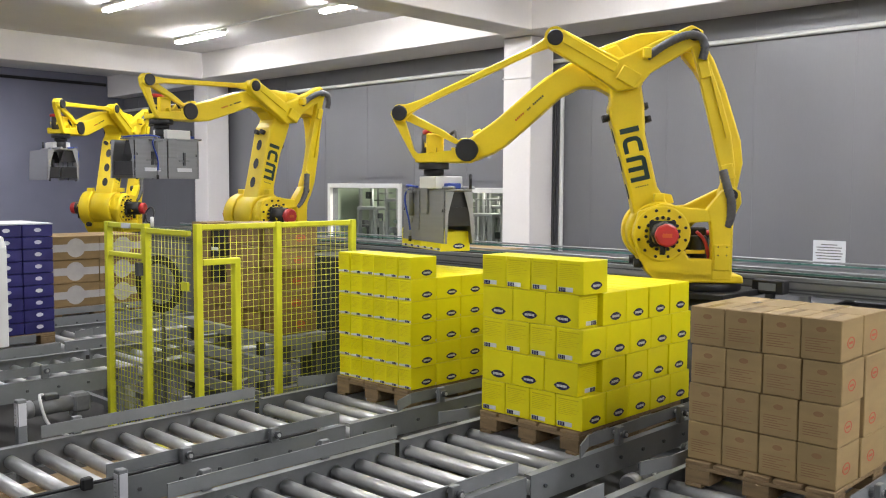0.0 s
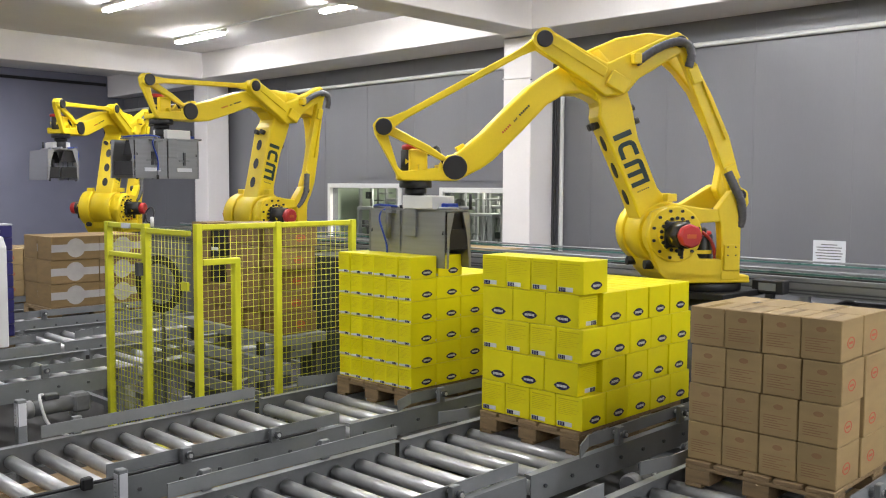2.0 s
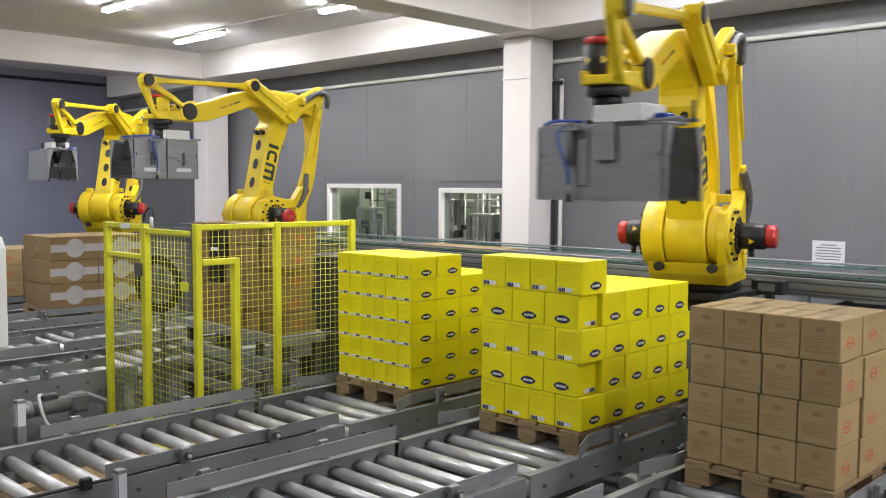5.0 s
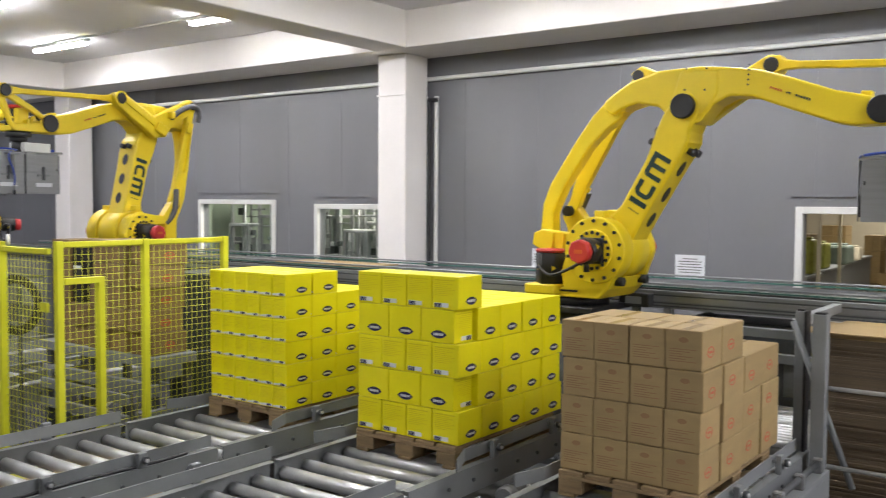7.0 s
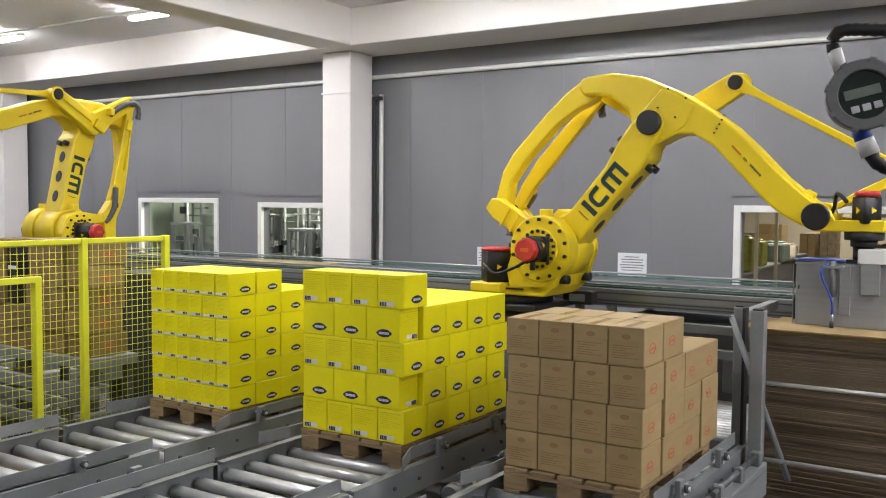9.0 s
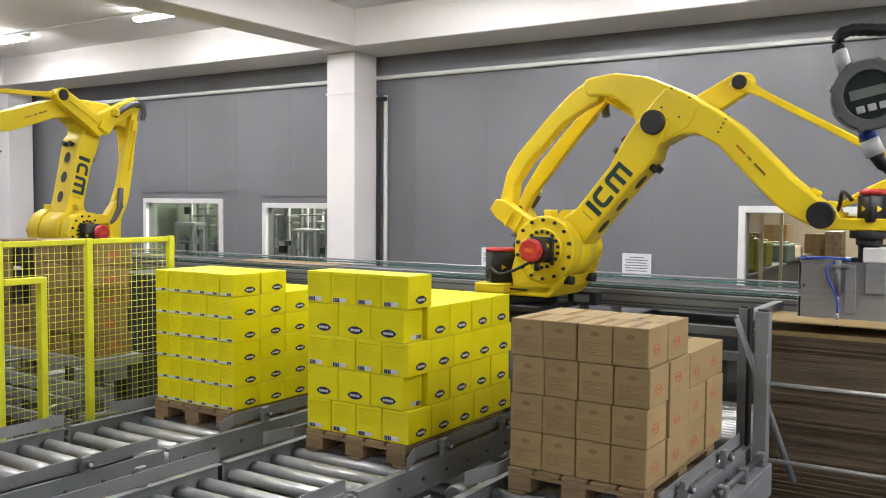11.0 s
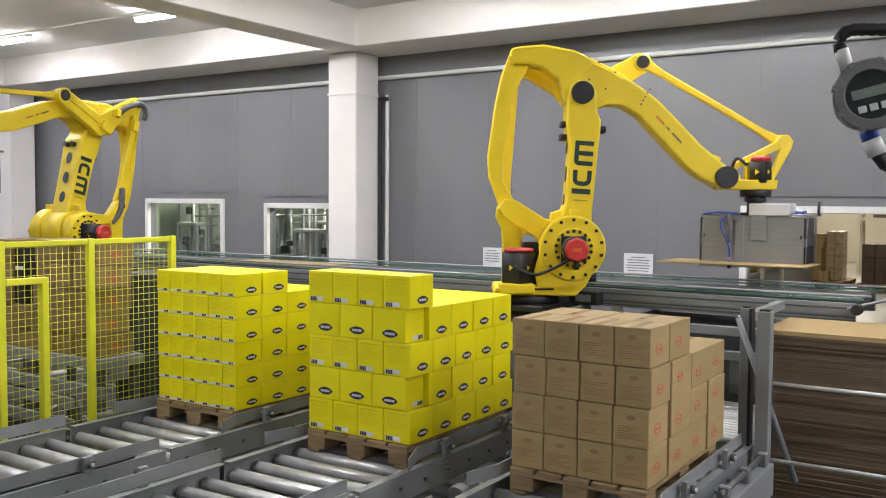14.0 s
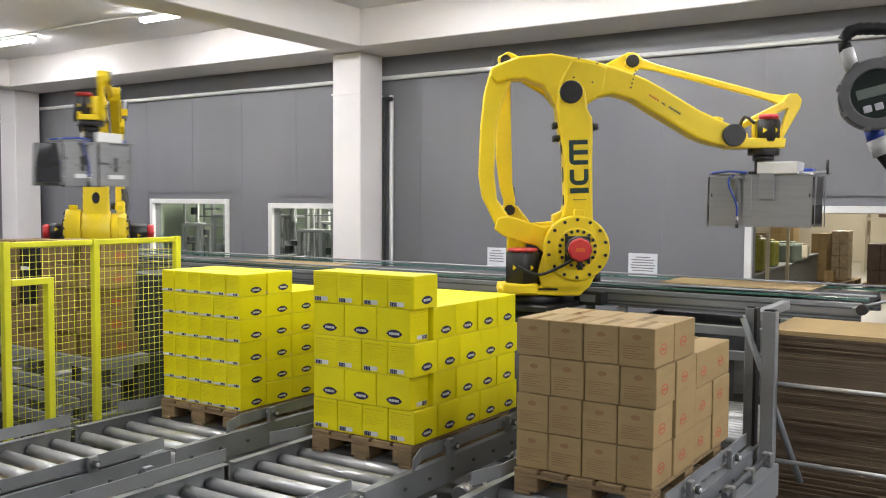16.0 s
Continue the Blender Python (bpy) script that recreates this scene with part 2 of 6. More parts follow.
# panel joints: slim raised seams
joint_me = finish(B(-0.004, 0.004, -0.004, 0.0, 0.0, 2.0), "panel_joint")
for i in range(-16, 6):
    jx = -4.0 + i * 1.12 + 0.35
    if any(x0 - 0.05 < jx < x1 + 0.05 for x0, x1, z0, z1 in OPENINGS):
        j = part("panel_joint", finish(B(-0.004, 0.004, -0.004, 0.0, 0.0, CEIL - 2.3), "panel_joint"), PANEL, wall_north)
        j.location = (jx, WALL_Y, 2.28)
    else:
        j = part("panel_joint", finish(B(-0.004, 0.004, -0.004, 0.0, 0.0, CEIL), "panel_joint"), PANEL, wall_north)
        j.location = (jx, WALL_Y, 0.0)
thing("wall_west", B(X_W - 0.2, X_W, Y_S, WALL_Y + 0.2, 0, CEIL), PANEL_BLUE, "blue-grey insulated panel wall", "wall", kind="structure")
thing("wall_south", B(X_W, X_E, Y_S - 0.2, Y_S, 0, CEIL), WHITE, "plain white painted wall", "wall", kind="structure")
thing("wall_east", B(X_E, X_E + 0.2, Y_S, WALL_Y + 0.2, 0, CEIL), WHITE, "plain white painted wall", "wall", kind="structure")

# concrete frame
BEAM_Z = 4.15
thing("beam_north", B(-15.66, X_E, 9.12, WALL_Y - 0.002, BEAM_Z, CEIL), WHITE, "white painted concrete beam along the wall", "beam", kind="structure", bevel=0.01)
for name, bx in (("beam_east", -7.58), ("beam_west", -15.4)):
    thing(name, B(bx - 0.26, bx + 0.26, Y_S, 9.118, BEAM_Z - 0.003, CEIL), WHITE, "white painted concrete cross beam", "beam", kind="structure", bevel=0.01)
for name, bx in (("column_east", -7.81), ("column_west", -15.74)):
    thing(name, B(bx - 0.24, bx + 0.24, 9.42, 9.9, 0, BEAM_Z - 0.004), WHITE, "white painted square concrete column", "column", kind="structure", bevel=0.012)
    thing("trim", B(bx - 0.245, bx + 0.245, 9.405, 9.905, 3.6, 3.62), WHITE, "thin collar line round a white column", "trim", kind="structure")
# the shallower beam of the west bay
thing("beam_far", B(X_W, -15.664, 9.6, WALL_Y - 0.002, BEAM_Z, CEIL), WHITE, "white painted concrete beam in the far bay", "beam", kind="structure")


def conduit(pts, r, material, label, name="conduit"):
    return thing(name, sweep(bmesh.new(), pts, r, 8), material, label, "conduit", kind="structure")


conduit([(X_W + 0.05, 9.96, 3.86), (-10, 9.96, 3.86), (X_E, 9.96, 3.86)], 0.03, WHITE_PLASTIC, "white cable conduit along the grey wall")
conduit([(X_W + 0.03, 9.55, 4.42), (X_W + 0.03, 6, 4.43), (X_W + 0.03, 2, 4.45)], 0.035, RUBBER, "black cable along the blue-grey wall")
conduit([(-7.50, 9.86, 1.2), (-7.50, 9.86, 3.55)], 0.02, RUBBER, "black drain pipe beside the white column")
conduit([(-7.44, 9.93, 1.2), (-7.44, 9.93, 3.62)], 0.03, WHITE_PLASTIC, "white conduit beside the white column")
conduit([(-7.53, 9.86, 3.56), (-7.38, 9.86, 3.56)], 0.028, RUBBER, "black pipe elbow beside the white column")


def batten(bx, by):
    r = root("ceiling_light", "white fluorescent batten lamp, lit, on the ceiling", "ceiling lamp", "ceiling lamps", at=pose(bx, by, CEIL))
    part("housing", B(-0.72, 0.72, -0.06, 0.06, -0.06, -0.002), WHITE_PLASTIC, r, bevel=0.008)
    for dy in (-0.03, 0.03):
        part("tube", C((-0.68, dy, -0.085), (0.68, dy, -0.085), 0.02, seg=10), TUBE, r, "glowing fluorescent tube")


# draws the added, unseen battens as well as the three seen ones
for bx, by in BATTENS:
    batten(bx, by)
thing("cable_tray", B(-13.2, -8.0, 7.8, 7.84, CEIL - 0.03, CEIL - 0.004), WHITE_PLASTIC, "thin white cable duct on the ceiling", "cable duct", kind="structure")


def window(name, x0, x1, z0, z1, glazed=True):
    w = root(name, "white framed window in the grey wall", "window", kind="structure")
    t, p = 0.07, 0.035
    for nm, a in (("frame_left", (x0 - t, x0 + 0.006, z0, z1 + t)), ("frame_right", (x1 - 0.006, x1 + t, z0, z1 + t)), ("frame_top", (x0 + 0.006, x1 - 0.006, z1 - 0.006, z1 + t))):
        part("window_frame", B(a[0], a[1], WALL_Y - p, WALL_Y + 0.03, a[2], a[3]), WHITE_PLASTIC, w, bevel=0.006)
    if z0 > 0:
        part("window_sill", B(x0 - t, x1 + t, WALL_Y - p, WALL_Y + 0.03, z0 - t, z0 + 0.006), WHITE_PLASTIC, w, bevel=0.006)
    if glazed:
        g = part("pane", B(x0 + 0.007, x1 - 0.007, WALL_Y + 0.06, WALL_Y + 0.066, z0 + 0.007, z1 - 0.007), GLASS, w, "clear glass pane")
        g.visible_shadow = False
    part("flashing", B(x0 - 0.12, x1 + 0.12, WALL_Y - 0.018, WALL_Y - 0.002, z1 + 0.17, z1 + 0.19), PANEL, w)
    return w


window("window_1", *OPENINGS[0])
window("window_2", *OPENINGS[1])
window("window_3", *OPENINGS[2], glazed=False)


def notice(x0, x1, z0, z1, lines):
    n = root("wall_notice", "white paper notice with printed lines on the grey wall", "notice", at=pose(0, WALL_Y, 0))
    part("sheet", B(x0, x1, -0.006, -0.002, z0, z1), LABEL_WHITE, n)
    for i in range(lines):
        zz = z1 - (z1 - z0) * (0.16 + 0.7 * i / lines)
        w = 0.25 if i == 0 else 0.08 + 0.03 * (i % 3)
        part("text_bar", B(x0 + (x1 - x0) * w, x1 - (x1 - x0) * w, -0.009, -0.0075, zz - 0.008, zz + 0.003), CAST_GREY, n)


notice(-4.04, -3.69, 1.335, 1.6, 6)
notice(-5.95, -5.68, 1.37, 1.605, 5)

# rooms behind the wall: name, side walls, front and back, back wall, ceiling height
ROOMS = (("filling_room", -14.0, -6.2, WALL_Y + 0.15, 14.4, ROOM_GREEN, 3.2, "pale wall of the machine room"),
         ("store_room", -4.3, 5.0, WALL_Y + 0.15, 14.8, ROOM_CREAM, 3.6, "cream wall of the store hall"),
         ("store_hall", -13.0, 5.0, 14.8, 38.0, ROOM_CREAM, 3.6, "cream wall of the store hall"))
for nm, x0, x1, y0, y1, mt, top, lab in ROOMS:
    if nm != "store_room":
        thing("wall_" + nm, B(x0, x1, y1, y1 + 0.1, 0, top), mt, lab, "wall", kind="structure")
    if nm == "store_hall":
        thing("wall_front_" + nm, B(x0, -4.4, y0 + 0.002, y0 + 0.1, 0, top), mt, lab, "wall", kind="structure")
    thing("wall_side_" + nm, B(x0 - 0.1, x0, y0, y1, 0, top), mt, lab, "wall", kind="structure")
    thing("wall_end_" + nm, B(x1, x1 + 0.1, y0, y1, 0, top), mt, lab, "wall", kind="structure")
    thing("floor_" + nm, B(x0, x1, y0, y1, -0.1, 0.002 if nm == "filling_room" else 0.0), FLOOR if nm == "filling_room" else FLOOR_PALE, "concrete floor of the back room", "floor", kind="structure")
    thing("ceiling_" + nm, B(x0, x1, y0, y1, top, top + 0.1), CEILING, "white ceiling of the back room", "ceiling", kind="structure")
# overhead lamps out of view, added to brighten the back rooms
for lx, ly, lz, e in ((-11.8, 11.3, 3.2, 120), (-9.2, 11.3, 3.2, 120), (-1.6, 13.2, 3.6, 70), (-4.0, 20.0, 3.6, 150), (-4.6, 28.5, 3.6, 200), (-6.0, 35.0, 3.6, 160)):
    ld = bpy.data.lights.new("room_light", "AREA")
    ld.shape, ld.size, ld.size_y, ld.energy, ld.color = "RECTANGLE", 1.4, 0.15, e, (1.0, 0.93, 0.8)
    lo = new("room_light", ld)
    lo.matrix_world = pose(lx, ly, lz - 0.1)
    r = root("ceiling_light", "unseen batten lamp, lit, added to brighten the back room", "ceiling lamp", "ceiling lamps", at=pose(lx, ly, lz))
    part("housing", B(-0.72, 0.72, -0.06, 0.06, -0.06, -0.002), WHITE_PLASTIC, r, bevel=0.008)
    part("tube", C((-0.68, 0, -0.08), (0.68, 0, -0.08), 0.02, seg=10), TUBE, r)


# ---- palletising robots ----
# joint geometry: offsets and link lengths in metres
A1, HUB_Z, L1, L2 = 0.369, 1.812, 1.261, 1.364
TX, TZ = 0.542, 0.294          # upper rod pin from the elbow, and from the wrist pin
QX, QZ = 0.604, 0.025          # rear pin of the upper arm
BX, BZ = 0.52, 0.30            # fixed rear pin of the levelling rod
WX, WZ = 0.284, 0.098          # tool axis from the wrist pin
BASE_Z = 1.43


BOLT_MESHES = {}


def bolts(parent, c, side, r, n, size=0.014, h=0.018):
    """A circle of black bolt heads, each a part of its own."""
    key = (side, size, h)
    if key not in BOLT_MESHES:
        BOLT_MESHES[key] = finish(C((0, 0, 0), (0, side * h, 0), size, seg=8), "bolt")
    for i in range(n):
        a = 2 * math.pi * (i + 0.5) / n
        part("bolt", BOLT_MESHES[key], ROBOT_BLACK, parent).location = (c[0] + r * math.cos(a), c[1], c[2] + r * math.sin(a))


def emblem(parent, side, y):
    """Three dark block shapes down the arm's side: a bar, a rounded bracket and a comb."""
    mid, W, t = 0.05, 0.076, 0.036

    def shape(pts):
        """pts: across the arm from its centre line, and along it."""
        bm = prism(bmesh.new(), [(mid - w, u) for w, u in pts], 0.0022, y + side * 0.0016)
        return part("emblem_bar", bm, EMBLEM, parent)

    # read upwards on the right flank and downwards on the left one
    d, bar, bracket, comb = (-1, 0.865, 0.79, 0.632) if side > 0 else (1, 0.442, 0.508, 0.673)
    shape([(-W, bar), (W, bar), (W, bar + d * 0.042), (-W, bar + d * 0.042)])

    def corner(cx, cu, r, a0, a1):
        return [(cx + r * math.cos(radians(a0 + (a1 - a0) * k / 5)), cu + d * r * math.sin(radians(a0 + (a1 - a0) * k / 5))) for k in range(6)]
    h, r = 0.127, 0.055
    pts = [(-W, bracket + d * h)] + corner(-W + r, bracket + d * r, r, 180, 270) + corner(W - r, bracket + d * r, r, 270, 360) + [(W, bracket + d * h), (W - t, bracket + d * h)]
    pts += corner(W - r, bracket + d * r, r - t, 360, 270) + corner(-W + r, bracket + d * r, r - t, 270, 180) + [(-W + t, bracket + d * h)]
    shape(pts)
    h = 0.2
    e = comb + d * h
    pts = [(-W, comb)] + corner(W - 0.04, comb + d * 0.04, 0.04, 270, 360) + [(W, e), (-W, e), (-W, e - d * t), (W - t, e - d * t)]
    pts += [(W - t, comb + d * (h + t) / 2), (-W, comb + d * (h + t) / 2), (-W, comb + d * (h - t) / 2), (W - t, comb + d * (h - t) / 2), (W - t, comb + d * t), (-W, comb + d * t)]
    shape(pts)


def motor(parent, p, axis, name="servo_motor", length=0.26, r=0.085, cap=0.07, sides=8):
    p, ax = Vector(p), Vector(axis).normalized()
    body = part(name, cyl(bmesh.new(), p, p + ax * length, r, sides), ROBOT_BLACK, parent, "black servo motor with a red cap", bevel=0.008)
    part("cap", cyl(bmesh.new(), p + ax * length, p + ax * (length + cap), r * 0.90, 8), MOTOR_RED, parent, "red motor cap", bevel=0.012)
    q = ax.to_track_quat("Z", "Y")
    flat_r = r * (0.7071 if sides == 4 else 0.924)
    for a in ((45, 135, 225, 315) if sides == 4 else (22.5, 202.5)):
        d = q @ Vector((math.cos(radians(a)), math.sin(radians(a)), 0))
        mid = p + ax * length * 0.5
        part("warning_label", cyl(bmesh.new(), mid + d * (flat_r + 0.0005), mid + d * (flat_r + 0.002), 0.026, 3), ROBOT_YELLOW, parent, "yellow triangular warning label")
    return body


def make_robot(at, split=False, group="palletising robots", label="yellow four-axis palletising robot with a plate gripper on a steel stand"):
    R = {}
    r = root("palletising_robot", label, "industrial robot", group, at=at)
    R["root"] = r
    # stand and foot
    bm = cyl(bmesh.new(), (0, 0, 0.03), (0, 0, BASE_Z - 0.12), 0.27, 24)
    box(bm, -0.5, 0.5, -0.5, 0.5, 0, 0.03)
    stand = part("stand", bm, STEEL_DARK, r, "dark steel robot stand")
    for k in range(8):
        a = k * math.pi / 4
        part("rib", C((0.3 * math.cos(a), 0.3 * math.sin(a), 0.03), (0.28 * math.cos(a), 0.28 * math.sin(a), 0.9), 0.012, seg=6), STEEL_DARK, stand)
    bm = B(-0.36, 0.36, -0.36, 0.36, BASE_Z - 0.12, BASE_Z - 0.07)
    cyl(bm, (0, 0, BASE_Z - 0.07), (0, 0, BASE_Z - 0.005), 0.30, 32)
    part("base_ring", bm, ROBOT_BLACK, r, "black slewing ring", bevel=0.006)
    part("connector_box", B(-0.62, -0.36, -0.14, 0.14, BASE_Z - 0.18, BASE_Z - 0.03), ROBOT_BLACK, r, bevel=0.01)

    # turret: turns on the slewing ring
    z0 = BASE_Z
    foot = [(-0.26, z0), (0.40, z0), (0.48, z0 + 0.08), (0.53, z0 + 0.18), (0.40, z0 + 0.10), (-0.25, z0 + 0.06)]
    bm = prism(bmesh.new(), foot, 0.30)
    t = part("turret", bm, ROBOT_YELLOW, r, bevel=0.014, seg=2)
    R["turret"] = t
    c = (A1, 0, HUB_Z)
    # left cheek, with an open window towards the rear
    bm = bmesh.new()
    cheek = [(-0.16, z0 + 0.02), (0.40, z0 + 0.02), (0.53, z0 + 0.17), (0.595, HUB_Z - 0.02), (0.55, HUB_Z + 0.17), (0.37, HUB_Z + 0.235),
             (0.16, HUB_Z + 0.20), (-0.10, HUB_Z + 0.18), (-0.10, HUB_Z + 0.10), (0.15, HUB_Z + 0.085), (0.205, HUB_Z + 0.03), (0.21, HUB_Z - 0.10), (0.16, HUB_Z - 0.19), (-0.16, HUB_Z - 0.20)]
    prism(bm, cheek, 0.035, 0.265)
    part("side_cheek", bm, ROBOT_YELLOW, t, bevel=0.012, seg=2)
    part("rear_post", prism(bmesh.new(), [(-0.17, z0 + 0.02), (-0.01, z0 + 0.02), (-0.01, HUB_Z - 0.04), (0.0, HUB_Z + 0.07), (0.03, HUB_Z + 0.19), (-0.08, HUB_Z + BZ + 0.03),
          (-0.15, HUB_Z + BZ + 0.07), (-0.22, HUB_Z + BZ + 0.03), (-0.23, HUB_Z + BZ - 0.06), (-0.18, HUB_Z + 0.14), (-0.17, HUB_Z + 0.04)], 0.05, 0.255), ROBOT_YELLOW, t, bevel=0.012, seg=2)
    bm = prism(bmesh.new(), [(0.10, z0 + 0.02), (0.40, z0 + 0.02), (0.55, z0 + 0.25), (0.60, HUB_Z), (0.12, HUB_Z), (0.06, z0 + 0.2)], 0.035, -0.265)
    part("side_cheek", bm, ROBOT_YELLOW, t, bevel=0.012, seg=2)
    for s in (1, -1):
        rim, cap_r, long = (0.215, 0.10, 0.19) if s > 0 else (0.262, 0.105, 0.13)
        bm = cyl(bmesh.new(), (A1, s * 0.16, HUB_Z), (A1, s * 0.325, HUB_Z), rim, 40)
        part("hub_drum", bm, ROBOT_YELLOW, t, bevel=0.012, seg=2)
        bolts(t, (A1, s * 0.325, HUB_Z), s, rim - 0.032, 12 if s > 0 else 14, 0.012 if s > 0 else 0.014)
        part("gear_flange", cyl(bmesh.new(), (A1, s * 0.325, HUB_Z), (A1, s * 0.345, HUB_Z), 0.165 if s < 0 else 0.14, 32), ROBOT_YELLOW, t, bevel=0.004)
        bolts(t, (A1, s * 0.345, HUB_Z), s, 0.14 if s < 0 else 0.125, 18, 0.014, 0.014)
        part("motor_seat", B(A1 - 0.1, A1 + 0.1, min(s * 0.34, s * 0.365), max(s * 0.34, s * 0.365), HUB_Z - 0.1, HUB_Z + 0.1), ROBOT_BLACK, t, bevel=0.006)
        motor(t, (A1, s * 0.36, HUB_Z), (0, s, 0), length=long, r=cap_r, cap=0.075)
        part("motor_plug", C((A1 + 0.01, s * 0.45, HUB_Z - cap_r + 0.01), (A1 + 0.01, s * 0.45, HUB_Z - cap_r - 0.055), 0.022, seg=8), ROBOT_BLACK, t)
        part("motor_plate", B(A1 - 0.035, A1 + 0.035, *sorted((s * (0.4355 + long), s * (0.438 + long))), HUB_Z - 0.015, HUB_Z + 0.015), PRINT_RED, t, "orange type plate")
        part("stop_block", B(A1 - 0.02, A1 + 0.06, min(s * 0.2, s * 0.29), max(s * 0.2, s * 0.29), HUB_Z + 0.25, HUB_Z + 0.31), ROBOT_YELLOW, t, bevel=0.006)
    part("rubber_bumper", C((0.50, 0.20, z0 + 0.14), (0.57, 0.20, z0 + 0.14), 0.035), RUBBER, t)
    part("rubber_bumper", C((0.50, -0.20, z0 + 0.14), (0.57, -0.20, z0 + 0.14), 0.035), RUBBER, t)
    # slewing motor, upright at the rear of the right flank
    motor(t, (-0.06, -0.26, z0 + 0.10), (0, 0, 1), length=0.25, r=0.14, cap=0.03, sides=4)
    part("motor_bracket", B(-0.22, 0.06, -0.40, -0.14, z0 + 0.02, z0 + 0.10), ROBOT_YELLOW, t, bevel=0.01)
    part("motor_cable", sweep(bmesh.new(), [(-0.10, -0.38, z0 + 0.24), (0.04, -0.44, z0 + 0.18), (0.18, -0.44, z0 + 0.22), (0.33, -0.42, z0 + 0.30)], 0.012, 8), RUBBER, t)
    part("inner_cables", sweep(bmesh.new(), [(0.01, 0.2, z0 + 0.08), (0.0, 0.21, z0 + 0.22), (0.03, 0.2, z0 + 0.33), (0.08, 0.15, z0 + 0.39)], 0.014, 8), MOTOR_RED, t, "red and black cables inside the turret")
    part("inner_gearbox", C((0.06, 0.12, z0 + 0.06), (0.06, 0.12, z0 + 0.36), 0.065, seg=16), ROBOT_BLACK, t, bevel=0.01)
    part("inner_gearbox", B(-0.02, 0.14, -0.14, 0.03, z0 + 0.06, z0 + 0.42), ROBOT_BLACK, t, bevel=0.015)
    part("inner_clamp", B(0.02, 0.17, 0.185, 0.20, z0 + 0.22, z0 + 0.25), ROBOT_YELLOW, t)
    part("inner_valve", C((0.16, 0.16, z0 + 0.08), (0.16, 0.16, z0 + 0.2), 0.03, seg=12), ALU, t)
    part("hub_cover_plate", B(-0.15, -0.03, 0.306, 0.32, z0 + 0.10, z0 + 0.30), ROBOT_YELLOW, t, bevel=0.004)
    bolts(t, (-0.09, 0.32, z0 + 0.25), 1, 0.045, 4, 0.006, 0.005)
    part("small_print", B(0.05, 0.22, -0.307, -0.3015, z0 + 0.045, z0 + 0.06), ROBOT_BLACK, t)
    part("lug_pin", C((A1 - BX, 0.14, HUB_Z + BZ), (A1 - BX, 0.32, HUB_Z + BZ), 0.045), ROBOT_BLACK, t)

    # lower arm: from the hub to the elbow
    prof = [(-0.15, 0.08), (0.16, 0.08), (0.157, 0.35), (0.163, 0.7), (0.172, 0.95), (0.17, 1.05), (0.135, 1.12), (0.12, 1.27), (0.07, 1.35), (-0.02, 1.37), (-0.1, 1.3), (-0.12, 1.15),
            (-0.107, 1.0), (-0.088, 0.9), (-0.066, 0.78), (-0.066, 0.36), (-0.10, 0.26)]
    la = part("lower_arm", prism(bmesh.new(), prof, 0.14), ROBOT_YELLOW, r, bevel=0.02, seg=2)
    R["lower_arm"] = la
    part("hub_body", cyl(bmesh.new(), (0, -0.155, 0), (0, 0.155, 0), 0.245, 36), ROBOT_YELLOW, la, bevel=0.012)
    # flat black ovals on the surface paint the shade inside the arm's holes
    for k, zz in enumerate((0.37, 0.60, 0.83)):
        for s in (1, -1):
            bm = cyl(bmesh.new(), (0, 0, 0), (0, 0, 0.006), 0.042, 18)
            for v in bm.verts:
                v.co = Vector(((0.157 + 0.022 * (zz - 0.35) + v.co.z) if s > 0 else -0.0665 - v.co.z - max(0.0, zz - 0.78) * 0.18, v.co.x, zz + v.co.y * 1.55))
            part("lightening_hole", bm, ROBOT_BLACK, la, "black oval disc standing for a hole's shade")
    for yy in (0.05, -0.05):
        part("rubber_bumper", C((0.165, yy, 0.985), (0.225, yy, 0.985), 0.028), RUBBER, la)
        for zz in (0.90, 1.005):
            part("rubber_bumper", C((-0.09, yy, zz), (-0.145, yy, zz), 0.026), RUBBER, la)
    part("foot_flange", prism(bmesh.new(), [(-0.17, 0.20), (-0.165, 0.27), (-0.06, 0.315), (-0.06, 0.20)], 0.10), ROBOT_YELLOW, la, bevel=0.006)
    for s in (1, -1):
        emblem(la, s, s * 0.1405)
        for k in range(6):
            part("small_print", B(0.0 + 0.018 * k, 0.011 + 0.018 * k, min(s * 0.1405, s * 0.143), max(s * 0.1405, s * 0.143), 0.385, 0.393), EMBLEM, la)

    # upper arm with its humped elbow
    prof = [(-0.67, -0.04), (-0.68, 0.03), (-0.61, 0.09), (-0.47, 0.185), (-0.23, 0.268), (0.097, 0.297), (0.39, 0.283), (0.56, 0.262), (0.74, 0.216), (1.05, 0.125), (1.28, 0.085),
            (1.41, 0.07), (1.44, 0.0), (1.41, -0.07), (1.34, -0.10), (1.19, -0.108), (1.07, -0.095), (0.75, -0.003), (0.50, 0.075), (0.33, 0.08), (0.22, 0.02), (0.165, -0.05), (0.13, -0.11), (0.0, -0.155),
            (-0.10, -0.13), (-0.15, -0.06), (-0.22, 0.0), (-0.39, 0.02), (-0.50, -0.015), (-0.60, -0.075)]

    ua = part("upper_arm", prism(bmesh.new(), prof, 0.118), ROBOT_YELLOW, r, bevel=0.018, seg=2)
    R["upper_arm"] = ua
    boss = [(-0.06, 0.262), (0.10, 0.278), (0.24, 0.272), (0.25, 0.10), (0.15, -0.06), (0.0, -0.135), (-0.09, -0.10), (-0.11, 0.06)]
    part("elbow_boss", prism(bmesh.new(), boss, 0.126), ROBOT_YELLOW, ua, bevel=0.016, seg=2)
